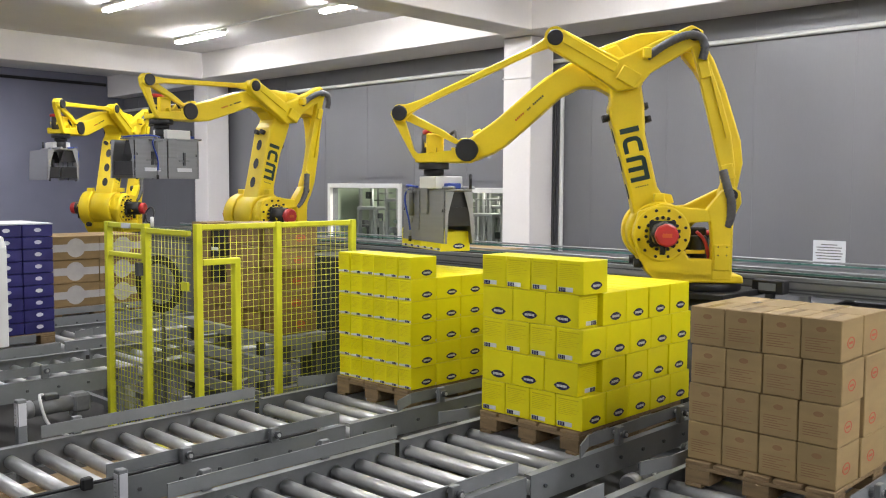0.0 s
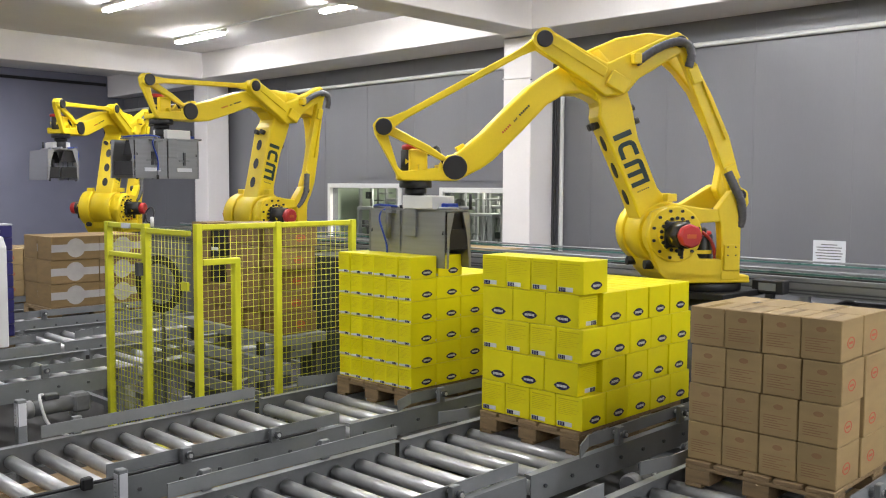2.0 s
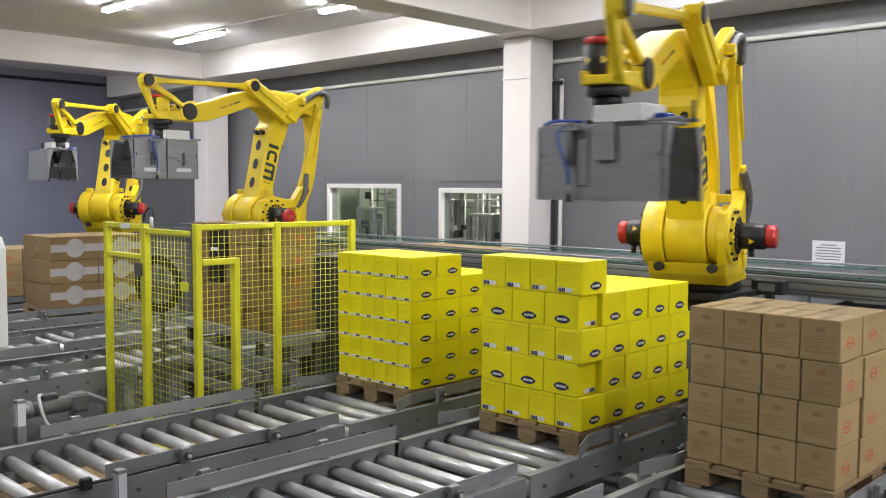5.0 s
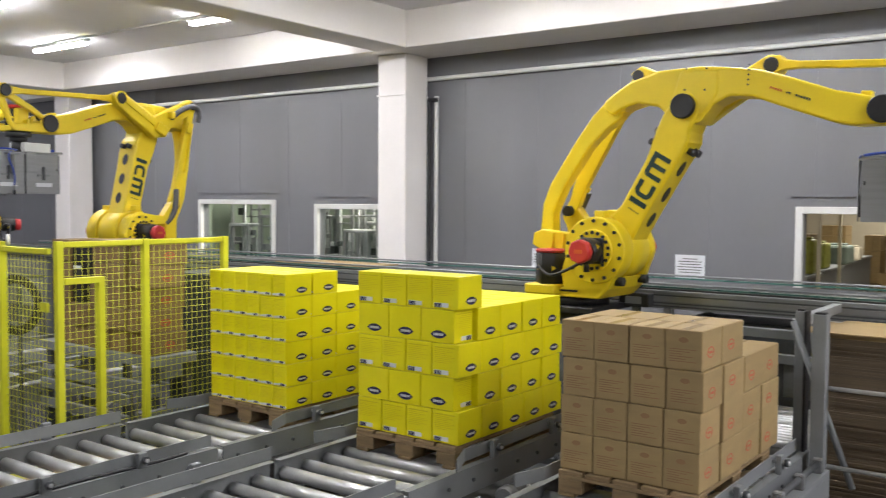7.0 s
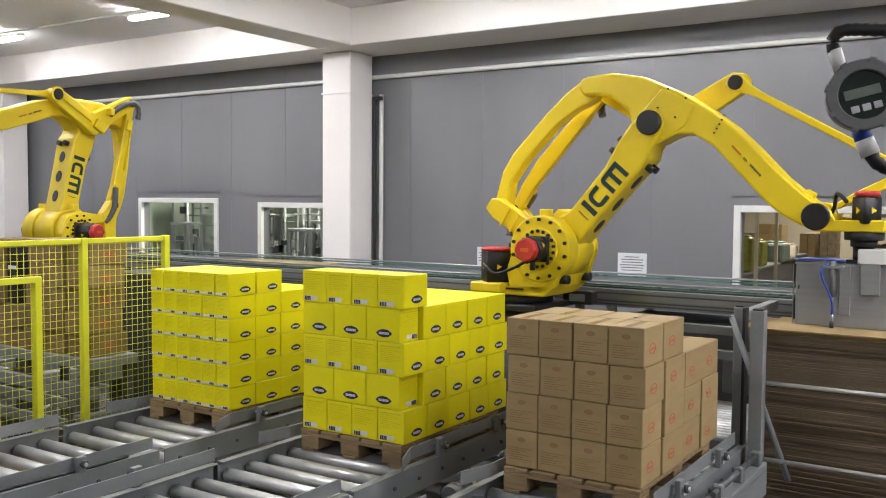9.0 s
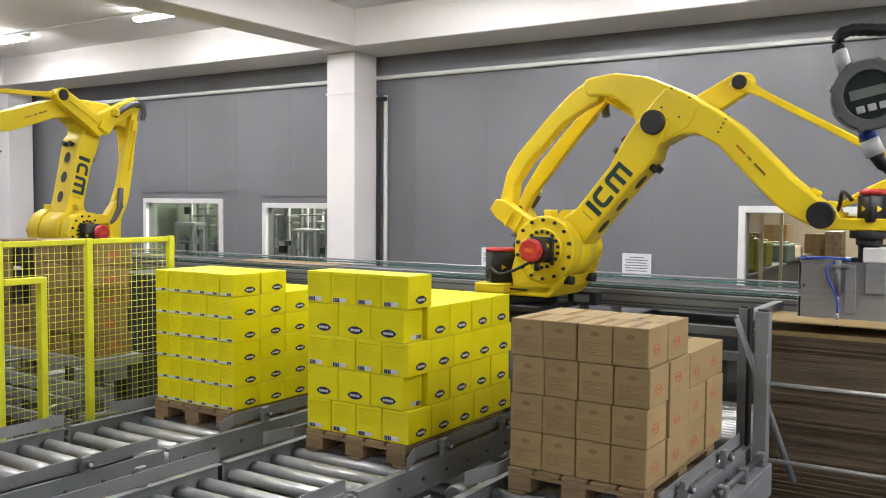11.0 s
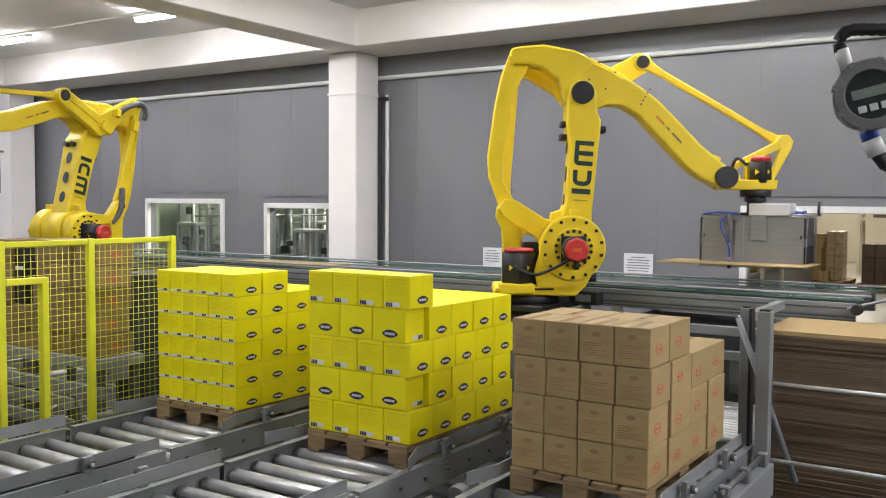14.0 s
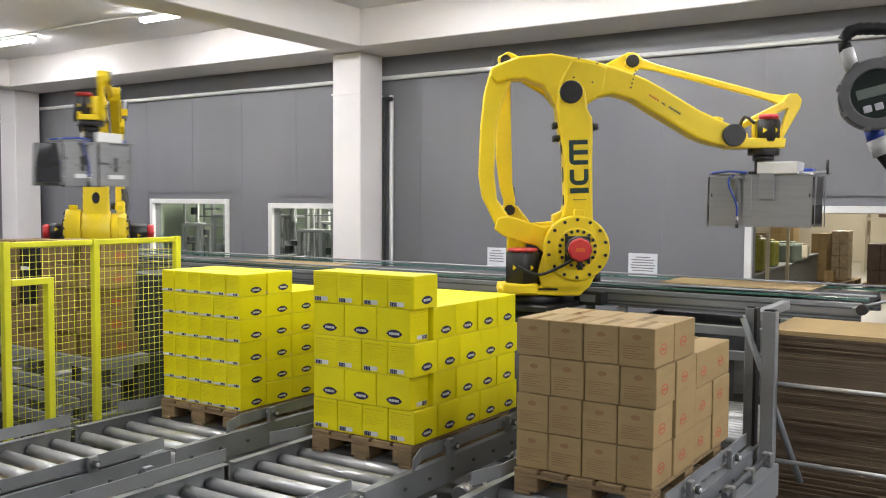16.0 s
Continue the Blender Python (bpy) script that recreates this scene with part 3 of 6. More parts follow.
    part("elbow_cap", C((0, -0.12, 0), (0, -0.185, 0), 0.092, seg=28), ROBOT_BLACK, ua, "black elbow pin cap", bevel=0.006)
    for s in (1, -1):
        part("wrist_cap", C((L2, s * 0.10, 0), (L2, s * (0.175 if s > 0 else 0.15), 0), 0.092, seg=24), ROBOT_BLACK, ua, "black wrist pin cap", bevel=0.006)
        part("rear_pin", C((-QX, s * 0.06, QZ), (-QX, s * 0.085, QZ), 0.022), ALU, ua)
        # the maker's small lettering stands as plain bars, sloping with the arm
        for k, x0 in enumerate((0.62, 0.638, 0.656, 0.674, 0.692, 0.735, 0.747, 0.759, 0.80, 0.818, 0.836, 0.854, 0.872, 0.89)):
            x0 = x0 if s < 0 else 1.52 - x0
            zc = 0.145 - (x0 - 0.60) * 0.30
            part("name_bar", B(x0, x0 + (0.007 if 4 < k < 8 else 0.013), min(s * 0.1185, s * 0.121), max(s * 0.1185, s * 0.121), zc - 0.008, zc + 0.008), PRINT_RED if k < 5 else EMBLEM, ua, "red printed bar" if k < 5 else "dark printed bar")
    bolts(ua, (0.07, -0.126, 0.20), -1, 0.11, 4, 0.008, 0.006)
    for k in range(5):
        part("bolt", C((0.46, -0.116, 0.16 + 0.035 * k), (0.46, -0.126, 0.16 + 0.035 * k), 0.007, seg=8), ROBOT_BLACK, ua)
    part("wrist_lug", B(1.2, 1.27, -0.04, 0.04, 0.08, 0.125), ROBOT_YELLOW, ua, bevel=0.006)

    # bell crank on the left flank keeps the wrist level
    prof = [(-0.10, -0.10), (0.06, -0.12), (0.20, -0.02), (TX + 0.05, TZ - 0.075), (TX + 0.085, TZ), (TX + 0.055, TZ + 0.065), (TX - 0.03, TZ + 0.08), (0.05, 0.13), (-BX + 0.02, BZ + 0.08),
            (-BX - 0.07, BZ + 0.03), (-BX - 0.05, BZ - 0.06), (-0.2, 0.02)]
    bc = part("bell_crank", prism(bmesh.new(), prof, 0.05, 0.215), ROBOT_YELLOW, r, bevel=0.014, seg=2)
    R["bell_crank"] = bc
    bm = B(-0.11, 0.05, 0.262, 0.31, -0.06, 0.06)
    bmesh.ops.rotate(bm, verts=bm.verts, cent=(0, 0, 0), matrix=Matrix.Rotation(radians(-30), 3, "Y"))
    part("pin_cover", bm, ROBOT_YELLOW, bc, bevel=0.008)
    bm = prism(bmesh.new(), [(0.08, 0.02), (TX - 0.02, TZ - 0.02), (TX - 0.05, TZ + 0.05), (0.05, 0.09)], 0.01, 0.272)
    part("rib", bm, ROBOT_YELLOW, bc, bevel=0.004)
    part("pin_cap", C((TX, 0.15, TZ), (TX, 0.292, TZ), 0.062, seg=24), ROBOT_BLACK, bc, "black pin cap", bevel=0.005)
    part("pin_cap", C((TX, 0.165, TZ), (TX, 0.13, TZ), 0.055, seg=24), ROBOT_BLACK, bc, "black pin cap", bevel=0.005)
    part("pin_ring", ring(bmesh.new(), (TX, 0.262, TZ), (0, 1, 0), 0.085, 0.062, 0.016), ROBOT_YELLOW, bc)
    part("rear_pin", C((-BX, 0.14, BZ), (-BX, 0.29, BZ), 0.045), ROBOT_BLACK, bc)
    part("cable_hose", sweep(bmesh.new(), [(-0.16, 0.30, 0.13), (-0.28, 0.30, 0.215), (-0.40, 0.305, 0.275), (-0.50, 0.31, 0.295), (-0.57, 0.31, 0.265), (-0.59, 0.31, 0.19), (-0.575, 0.30, 0.11)], 0.032, 12, 0.06), HOSE_GREY, bc, "grey corrugated cable hose")
    part("hose_clamp", B(-0.19, -0.13, 0.26, 0.345, 0.12, 0.2), ROBOT_YELLOW, bc, bevel=0.006)

    # upper rod: from the bell crank to the wrist
    prof = [(-0.06, -0.055), (0.0, -0.075), (0.08, -0.04), (0.2, -0.026), (L2 - 0.2, -0.026), (L2 - 0.08, -0.04), (L2, -0.075), (L2 + 0.07, -0.03), (L2 + 0.07, 0.03), (L2, 0.075),
            (L2 - 0.08, 0.04), (L2 - 0.2, 0.026), (0.2, 0.026), (0.08, 0.04), (0.0, 0.075), (-0.06, 0.055)]
    R["upper_rod"] = part("upper_rod", prism(bmesh.new(), prof, 0.03, 0.175), ROBOT_YELLOW, r, bevel=0.008)
    part("rod_rib", B(0.15, L2 - 0.15, 0.199, 0.203, -0.006, 0.006), ROBOT_YELLOW, R["upper_rod"])

    # levelling rod: from the turret lug to the bell crank, on the left flank
    prof = [(-0.05, -0.03), (0.045, -0.05), (0.05, 0.08), (0.03, 0.22), (0.035, 1.05), (0.05, L1), (0.0, L1 + 0.065), (-0.055, L1 + 0.03), (-0.055, 1.1), (-0.09, 0.8), (-0.105, 0.45), (-0.08, 0.2), (-0.05, 0.08)]
    R["level_rod"] = part("levelling_rod", prism(bmesh.new(), prof, 0.036, 0.228), ROBOT_YELLOW, r, bevel=0.01, seg=2)
    part("clamp_plate", B(-0.05, 0.03, 0.268, 0.30, 0.92, 1.05), ROBOT_YELLOW, R["level_rod"], bevel=0.006)
    part("clamp_plate", B(-0.06, 0.03, 0.268, 0.30, 0.12, 0.24), ROBOT_YELLOW, R["level_rod"], bevel=0.006)
    part("cable_hose", sweep(bmesh.new(), [(0.02, 0.29, 0.2), (0.02, 0.315, 0.08), (0.015, 0.32, -0.04), (0.04, 0.30, -0.16), (0.08, 0.28, -0.23)], 0.034, 12, 0.06), HOSE_GREY, R["level_rod"], "grey corrugated cable hose")

    # rear link: the bowed heavy link
    prof = [(-0.05, -0.05), (0.05, -0.06), (0.06, 0.05), (-0.05, 0.22), (-0.065, 0.45), (-0.03, 0.85), (0.03, 1.04), (0.10, 1.18), (0.075, 1.29), (0.0, 1.33), (-0.07, 1.29), (-0.135, 1.08), (-0.168, 0.84),
            (-0.198, 0.42), (-0.175, 0.24), (-0.085, 0.04)]
    R["rear_link"] = part("rear_link", prism(bmesh.new(), prof, 0.062), ROBOT_YELLOW, r, bevel=0.016, seg=2)
    part("rod_flange", prism(bmesh.new(), [(-0.072, 0.44), (-0.058, 0.44), (-0.04, 1.05), (-0.05, 1.06), (-0.066, 0.8)], 0.012, 0.278), ROBOT_YELLOW, R["level_rod"])
    part("link_rib", prism(bmesh.new(), [(-0.13, 0.52), (-0.10, 0.52), (-0.085, 0.56), (-0.10, 0.57)], 0.066), ROBOT_YELLOW, R["rear_link"])
    # crank: drives the rear link from the hub
    prof = [(0.05, -0.18), (0.05, 0.19), (-0.10, 0.17), (-0.30, 0.10), (-QX + 0.02, QZ + 0.085), (-QX - 0.06, QZ + 0.05), (-QX - 0.07, QZ - 0.05), (-QX + 0.02, QZ - 0.085), (-0.30, -0.07), (-0.15, -0.15)]
    R["crank"] = part("crank", prism(bmesh.new(), prof, 0.05, -0.11), ROBOT_YELLOW, r, bevel=0.012, seg=2)
    for k in range(3):
        part("crank_rib", B(-0.48 + 0.1 * k, -0.465 + 0.1 * k, -0.175, -0.06, -0.07, 0.09), ROBOT_YELLOW, R["crank"])

    # wrist
    prof = [(-0.09, -0.06), (-0.02, -0.10), (0.40, -0.10), (0.44, -0.06), (TX + 0.062, TZ - 0.05), (TX + 0.076, TZ + 0.02), (TX + 0.035, TZ + 0.07), (TX - 0.035, TZ + 0.068),
            (TX - 0.075, TZ + 0.015), (TX - 0.035, TZ - 0.05), (0.432, 0.0), (0.40, -0.03), (0.10, 0.0), (0.06, 0.09), (0.0, 0.10), (-0.09, 0.05)]
    w = R["wrist"] = part("wrist", prism(bmesh.new(), prof, 0.03, 0.125), ROBOT_YELLOW, r, bevel=0.008)
    part("brace", prism(bmesh.new(), [(0.04, 0.06), (0.10, 0.05), (0.24, 0.12), (TX - 0.02, TZ - 0.045), (TX - 0.05, TZ + 0.02), (0.2, 0.165)], 0.026, 0.125), ROBOT_YELLOW, w, bevel=0.006)
    low = [(-0.09, -0.06), (-0.02, -0.10), (0.42, -0.10), (0.43, -0.02), (0.12, -0.02), (0.06, 0.08), (0.0, 0.095), (-0.08, 0.05)]
    part("wrist_cheek", prism(bmesh.new(), low, 0.02, -0.078), ROBOT_YELLOW, w, bevel=0.008)
    part("motor_housing", B(0.20, 0.34, 0.02, 0.09, -0.045, 0.14), ROBOT_YELLOW, w, bevel=0.012)
    part("wrist_floor", B(-0.02, 0.43, -0.062, 0.102, -0.098, -0.045), ROBOT_YELLOW, w, bevel=0.008)
    part("wrist_rib", B(0.10, 0.125, -0.075, 0.16, -0.045, 0.02), ROBOT_YELLOW, w)
    part("wrist_rib", B(0.25, 0.275, -0.075, 0.16, -0.045, 0.02), ROBOT_YELLOW, w)
    part("pin_cap", C((TX, 0.15, TZ), (TX, 0.225, TZ), 0.062, seg=24), ROBOT_BLACK, w, "black pin cap", bevel=0.005)
    motor(w, (WX + 0.02, -0.035, -0.045), (0, 0, 1), length=0.18, r=0.095, cap=0.04, sides=4)
    part("wrist_cable", sweep(bmesh.new(), [(WX - 0.1, -0.06, 0.1), (WX - 0.17, -0.02, 0.16), (WX - 0.2, 0.05, 0.06), (0.05, 0.05, -0.0)], 0.014, 8), RUBBER, w)
    bm = cyl(bmesh.new(), (WX, 0.02, -0.10), (WX, 0.02, -0.155), 0.125, 32)
    cyl(bm, (WX, 0.02, -0.155), (WX, 0.02, -0.20), 0.085, 24)
    part("tool_flange", bm, ROBOT_BLACK, w, "black tool flange", bevel=0.004)

    # gripper: two long side plates, pushers and valves; origin on the tool axis
    g = part("gripper", B(-0.42, 0.42, -0.098, 0.15, -0.232, -0.216), ALU, r, "aluminium plate gripper with black pushers", bevel=0.003)
    R["gripper"] = g
    bm = cyl(bmesh.new(), (0, 0, -0.10), (0, 0, -0.215), 0.068, 16)
    box(bm, -0.10, 0.10, -0.07, 0.07, -0.215, -0.19)
    part("neck", bm, ROBOT_BLACK, g)
    part("valve_box", B(-0.02, 0.30, -0.12, 0.12, -0.214, -0.115), WHITE_PLASTIC, g, "white valve box", bevel=0.006)
    for s in (1, -1):
        bm = bmesh.new()
        y0, y1 = (0.145, 0.165) if s > 0 else (-0.092, -0.096)
        q = [(-0.41, -0.232, y0), (0.41, -0.232, y0), (0.41, -0.645, y1), (-0.41, -0.645, y1)]
        inner = [bm.verts.new((x, y - s * 0.003, z)) for x, z, y in q]
        outer = [bm.verts.new((x, y + s * 0.003, z)) for x, z, y in q]
        bm.faces.new(inner)
        bm.faces.new(outer[::-1])
        for i in range(4):
            j = (i + 1) % 4
            bm.faces.new((inner[i], inner[j], outer[j], outer[i]))
        # folded end flanges, wider at the top
        for e in (1, -1):
            fold = [(y0, -0.235), (y0 - s * 0.075, -0.235), (y0 - s * 0.026, -0.41), (y1 - s * 0.02, -0.645), (y1, -0.645)]
            a = [bm.verts.new((e * 0.426, y, z)) for y, z in fold]
            b = [bm.verts.new((e * 0.430, y, z)) for y, z in fold]
            bm.faces.new(a)
            bm.faces.new(b[::-1])
            for i in range(5):
                j = (i + 1) % 5
                bm.faces.new((a[i], a[j], b[j], b[i]))
        R["plate_left" if s > 0 else "plate_right"] = part("side_plate", bm, ALU, g, "large aluminium side plate")
        def Y(v):
            return s * (v - (0.04 if s > 0 else 0.108))
        part("cylinder", C((-0.17, Y(0.235), -0.20), (-0.17, Y(0.235), -0.44), 0.022, seg=12), CAST_GREY, g, "pneumatic cylinder")
        part("cylinder_rod", C((-0.17, Y(0.235), -0.44), (-0.17, Y(0.235), -0.50), 0.01, seg=8), ALU, g)
        part("cylinder_bracket", B(-0.24, -0.10, min(Y(0.19), Y(0.26)), max(Y(0.19), Y(0.26)), -0.25, -0.23), STEEL, g)
        part("hinge_plate", B(-0.13, -0.06, min(Y(0.208), Y(0.216)), max(Y(0.208), Y(0.216)), -0.56, -0.23), ALU, g, bevel=0.002)
        part("lever_plate", B(0.0, 0.12, min(Y(0.21), Y(0.225)), max(Y(0.21), Y(0.225)), -0.42, -0.21), ALU, g, bevel=0.003)
        part("air_tube", sweep(bmesh.new(), [(-0.19, Y(0.24), -0.22), (-0.23, Y(0.26), -0.25), (-0.23, Y(0.27), -0.31), (-0.19, Y(0.27), -0.40), (-0.165, Y(0.26), -0.48), (-0.165, Y(0.25), -0.56)], 0.008, 6), BLUE, g, "blue air tube")
        part("nozzle", C((-0.165, Y(0.25), -0.56), (-0.165, Y(0.25), -0.61), 0.012, seg=8), ALU, g)
        part("sensor", C((-0.165, Y(0.25), -0.61), (-0.165, Y(0.25), -0.655), 0.014, seg=8), RUBBER, g)
        x0, x1 = (0.411, 0.423) if s > 0 else (-0.423, -0.411)
        R["pusher" if s > 0 else "pusher_back"] = part("end_pusher", B(x0, x1, -0.085, 0.13, -0.508, -0.36), RUBBER, g, "black rubber pusher")
        R["flap" if s > 0 else "flap_back"] = part("end_flap", B(x0 - s * 0.013, x1 - s * 0.013, 0.0, 0.13, -0.508, -0.36), RUBBER, g, "black rubber flap")
        if split:
            part("panel_gap", B(-0.006, 0.006, min(Y(0.19), Y(0.211)), max(Y(0.19), Y(0.211)), -0.645, -0.235), RUBBER, g)
            for x in (-0.2, 0.22):
                part("white_tag", B(x - 0.1, x + 0.1, min(Y(0.206), Y(0.216)), max(Y(0.206), Y(0.216)), -0.57, -0.53), LABEL_WHITE, g, "white tag")
                part("hinge", B(x - 0.012, x + 0.012, min(Y(0.195), Y(0.222)), max(Y(0.195), Y(0.222)), -0.50, -0.36), STEEL_DARK, g)
                part("hinge_bar", B(x - 0.07, x + 0.07, min(Y(0.20), Y(0.216)), max(Y(0.20), Y(0.216)), -0.46, -0.44), STEEL, g)
        part("end_curtain", prism(bmesh.new(), [(s * 0.385, -0.24), (s * 0.395, -0.24), (s * 0.395, -0.40), (s * 0.385, -0.40)], lambda x, z: 0.07 if z > -0.3 else 0.12, 0.015), ROBOT_BLACK, g)
        part("tie_rod", C((-0.42, Y(0.16), -0.205), (0.5, Y(0.16), -0.205), 0.012, seg=8), ALU, g)
    part("air_valve", B(0.33, 0.40, -0.06, 0.06, -0.213, -0.17), BLUE, g, "blue air valve", bevel=0.006)
    part("air_tube", sweep(bmesh.new(), [(-0.1, -0.1, -0.2), (-0.25, -0.13, -0.19), (-0.4, -0.06, -0.2), (-0.45, 0.05, -0.21)], 0.01, 6), BLUE, g, "blue air tube")
    part("end_fitting", C((0.48, 0.10, -0.215), (0.48, 0.10, -0.10), 0.012, seg=8), ROBOT_BLACK, g)
    return R


def key_robot(R, rows, grip_dy=0.02):
    """rows: seconds, heading, lean of the lower arm, pitch of the upper arm, world heading of the gripper (degrees)."""
    keys = {k: [] for k in ("turret", "lower_arm", "upper_arm", "bell_crank", "upper_rod", "level_rod", "rear_link", "crank", "wrist", "gripper")}
    for t, psi, a2, a3, gy in rows:
        M = pose(0, 0, 0, 0, 0, psi)
        lean, pitch = pose(0, 0, 0, 0, a2, 0), pose(0, 0, 0, 0, -a3, 0)
        hub = M @ pose(A1, 0, HUB_Z)
        elbow = hub @ lean @ Vector((0, 0, L1))
        elb = Matrix.Translation(elbow) @ M
        wr = elb @ pitch @ Vector((L2, 0, 0))
        wrist = Matrix.Translation(wr) @ M
        keys["turret"].append((t, M))
        keys["lower_arm"].append((t, hub @ lean))
        keys["upper_arm"].append((t, elb @ pitch))
        keys["bell_crank"].append((t, elb))
        keys["upper_rod"].append((t, elb @ pose(TX, 0, TZ) @ pitch))
        keys["level_rod"].append((t, hub @ pose(-BX, 0, BZ) @ lean))
        pin = hub @ pitch @ Vector((-QX, 0, QZ))
        keys["rear_link"].append((t, Matrix.Translation(pin) @ M @ lean))
        keys["crank"].append((t, hub @ pitch))
        keys["wrist"].append((t, wrist))
        f = wrist @ Vector((WX, grip_dy, -WZ))
        keys["gripper"].append((t, Matrix.Translation(f) @ pose(0, 0, 0, 0, 0, gy)))
    for k, v in keys.items():
        walk(R[k], v)
    return keys["gripper"]


def smooth(rows, step=0.1):
    """Samples joint rows with a monotone cubic, so that holds stay still."""
    T = [r[0] for r in rows]
    n = len(T)
    out = []
    cols = list(zip(*rows))[1:]
    slopes = []
    for c in cols:
        d = [(c[i + 1] - c[i]) / (T[i + 1] - T[i]) for i in range(n - 1)]
        m = [0.0] * n
        for i in range(1, n - 1):
            m[i] = 0.0 if d[i - 1] * d[i] <= 0 else 2 * d[i - 1] * d[i] / (d[i - 1] + d[i])
        m[0], m[-1] = d[0], d[-1]
        slopes.append(m)
    t, i = T[0], 0
    k = 0
    while t <= T[-1] + 1e-6:
        while i < n - 2 and t > T[i + 1] + 1e-9:
            i += 1
        h = T[i + 1] - T[i]
        u = (t - T[i]) / h
        vals = []
        for c, m in zip(cols, slopes):
            vals.append((2 * u ** 3 - 3 * u ** 2 + 1) * c[i] + (u ** 3 - 2 * u ** 2 + u) * h * m[i] + (-2 * u ** 3 + 3 * u ** 2) * c[i + 1] + (u ** 3 - u ** 2) * h * m[i + 1])
        out.append((round(t, 3), *vals))
        k += 1
        t = T[0] + k * step
    return out


robot_near = make_robot(pose(-3.594, 6.702, 0))
robot_mid = make_robot(pose(-9.35, 6.70, 0), True)
robot_far = make_robot(pose(-13.66, 6.70, 0), True)
# the two empty grippers stand open
for rob in (robot_mid, robot_far):
    rob["plate_left"].location = (0, 0.15, 0)
    for k in ("pusher", "pusher_back"):
        rob[k].location = (0, 0, -0.105)
    for k in ("flap", "flap_back"):
        rob[k].location = (0, 0.15, -0.105)


# ---- roller conveyors ----
ROLL_Z, ROLL_R = 0.55, 0.04


def conveyor(xc, y0, y1, half=0.525, pitch=0.1794, first=0.178, legs=True, motor_at=None, label="grey steel roller conveyor section with zinc rollers"):
    """One section: two side rails, rollers and legs. Runs along y."""
    c = root("roller_conveyor", label, "conveyor", "roller conveyors", at=pose(xc, y0, 0))
    n = y1 - y0
    for s in (1, -1):
        bm = bmesh.new()
        xo = s * half
        sec = [(xo, 0.44), (xo, 0.60), (xo - s * 0.05, 0.60), (xo - s * 0.05, 0.594), (xo - s * 0.006, 0.594), (xo - s * 0.006, 0.446), (xo - s * 0.05, 0.446), (xo - s * 0.05, 0.44)]
        prism(bm, sec, n / 2, n / 2)
        rail = part("side_rail", bm, STEEL, c)
        bolt = finish(C((0, 0, 0), (s * 0.012, 0, 0), 0.012, seg=6), "bolt")
        for k in range(int(n / 0.25)):
            part("bolt", bolt, STEEL_DARK, rail).location = (xo, 0.12 + k * 0.25, 0.52)
    k, y = 0, first
    me = finish(C((-half + 0.03, 0, 0), (half - 0.03, 0, 0), ROLL_R, seg=20), "roller")
    while y < n - 0.03:
        o = part("roller", me, ZINC, c)
        o.location = (0, y, ROLL_Z - ROLL_R)
        o.rotation_euler = (k * 1.1, 0, 0)
        y += pitch
        k += 1
    if legs:
        for y in (0.15, n - 0.15):
            for s in (1, -1):
                part("leg", B(s * (half - 0.05) - 0.03, s * (half - 0.05) + 0.03, y - 0.03, y + 0.03, 0, 0.44), STEEL, c)
            part("cross_bar", B(-half + 0.05, half - 0.05, y - 0.025, y + 0.025, 0.22, 0.27), STEEL, c)
    if motor_at is not None:
        drive_motor(c, motor_at)
    return c


def drive_motor(c, p):
    x, y, z = p
    m = part("drive_motor", C((x, y - 0.16, z), (x, y + 0.14, z), 0.062, seg=18), CAST_GREY, c, "grey gear motor under the rollers")
    part("gearbox", B(x - 0.07, x + 0.07, y + 0.14, y + 0.28, z - 0.075, z + 0.075), CAST_GREY, m, bevel=0.02)
    part("fan_cover", C((x, y - 0.24, z), (x, y - 0.16, z), 0.07, seg=18), ALU, m, bevel=0.01)
    part("terminal_box", B(x - 0.045, x + 0.045, y - 0.08, y + 0.04, z + 0.058, z + 0.10), STEEL_DARK, m, bevel=0.008)
    part("motor_cable", sweep(bmesh.new(), [(x, y - 0.08, z + 0.1), (x + 0.1, y - 0.14, z + 0.1), (x + 0.16, y - 0.1, z - 0.1), (x + 0.12, y + 0.1, z - 0.25)], 0.012, 8), WHITE_PLASTIC, m)


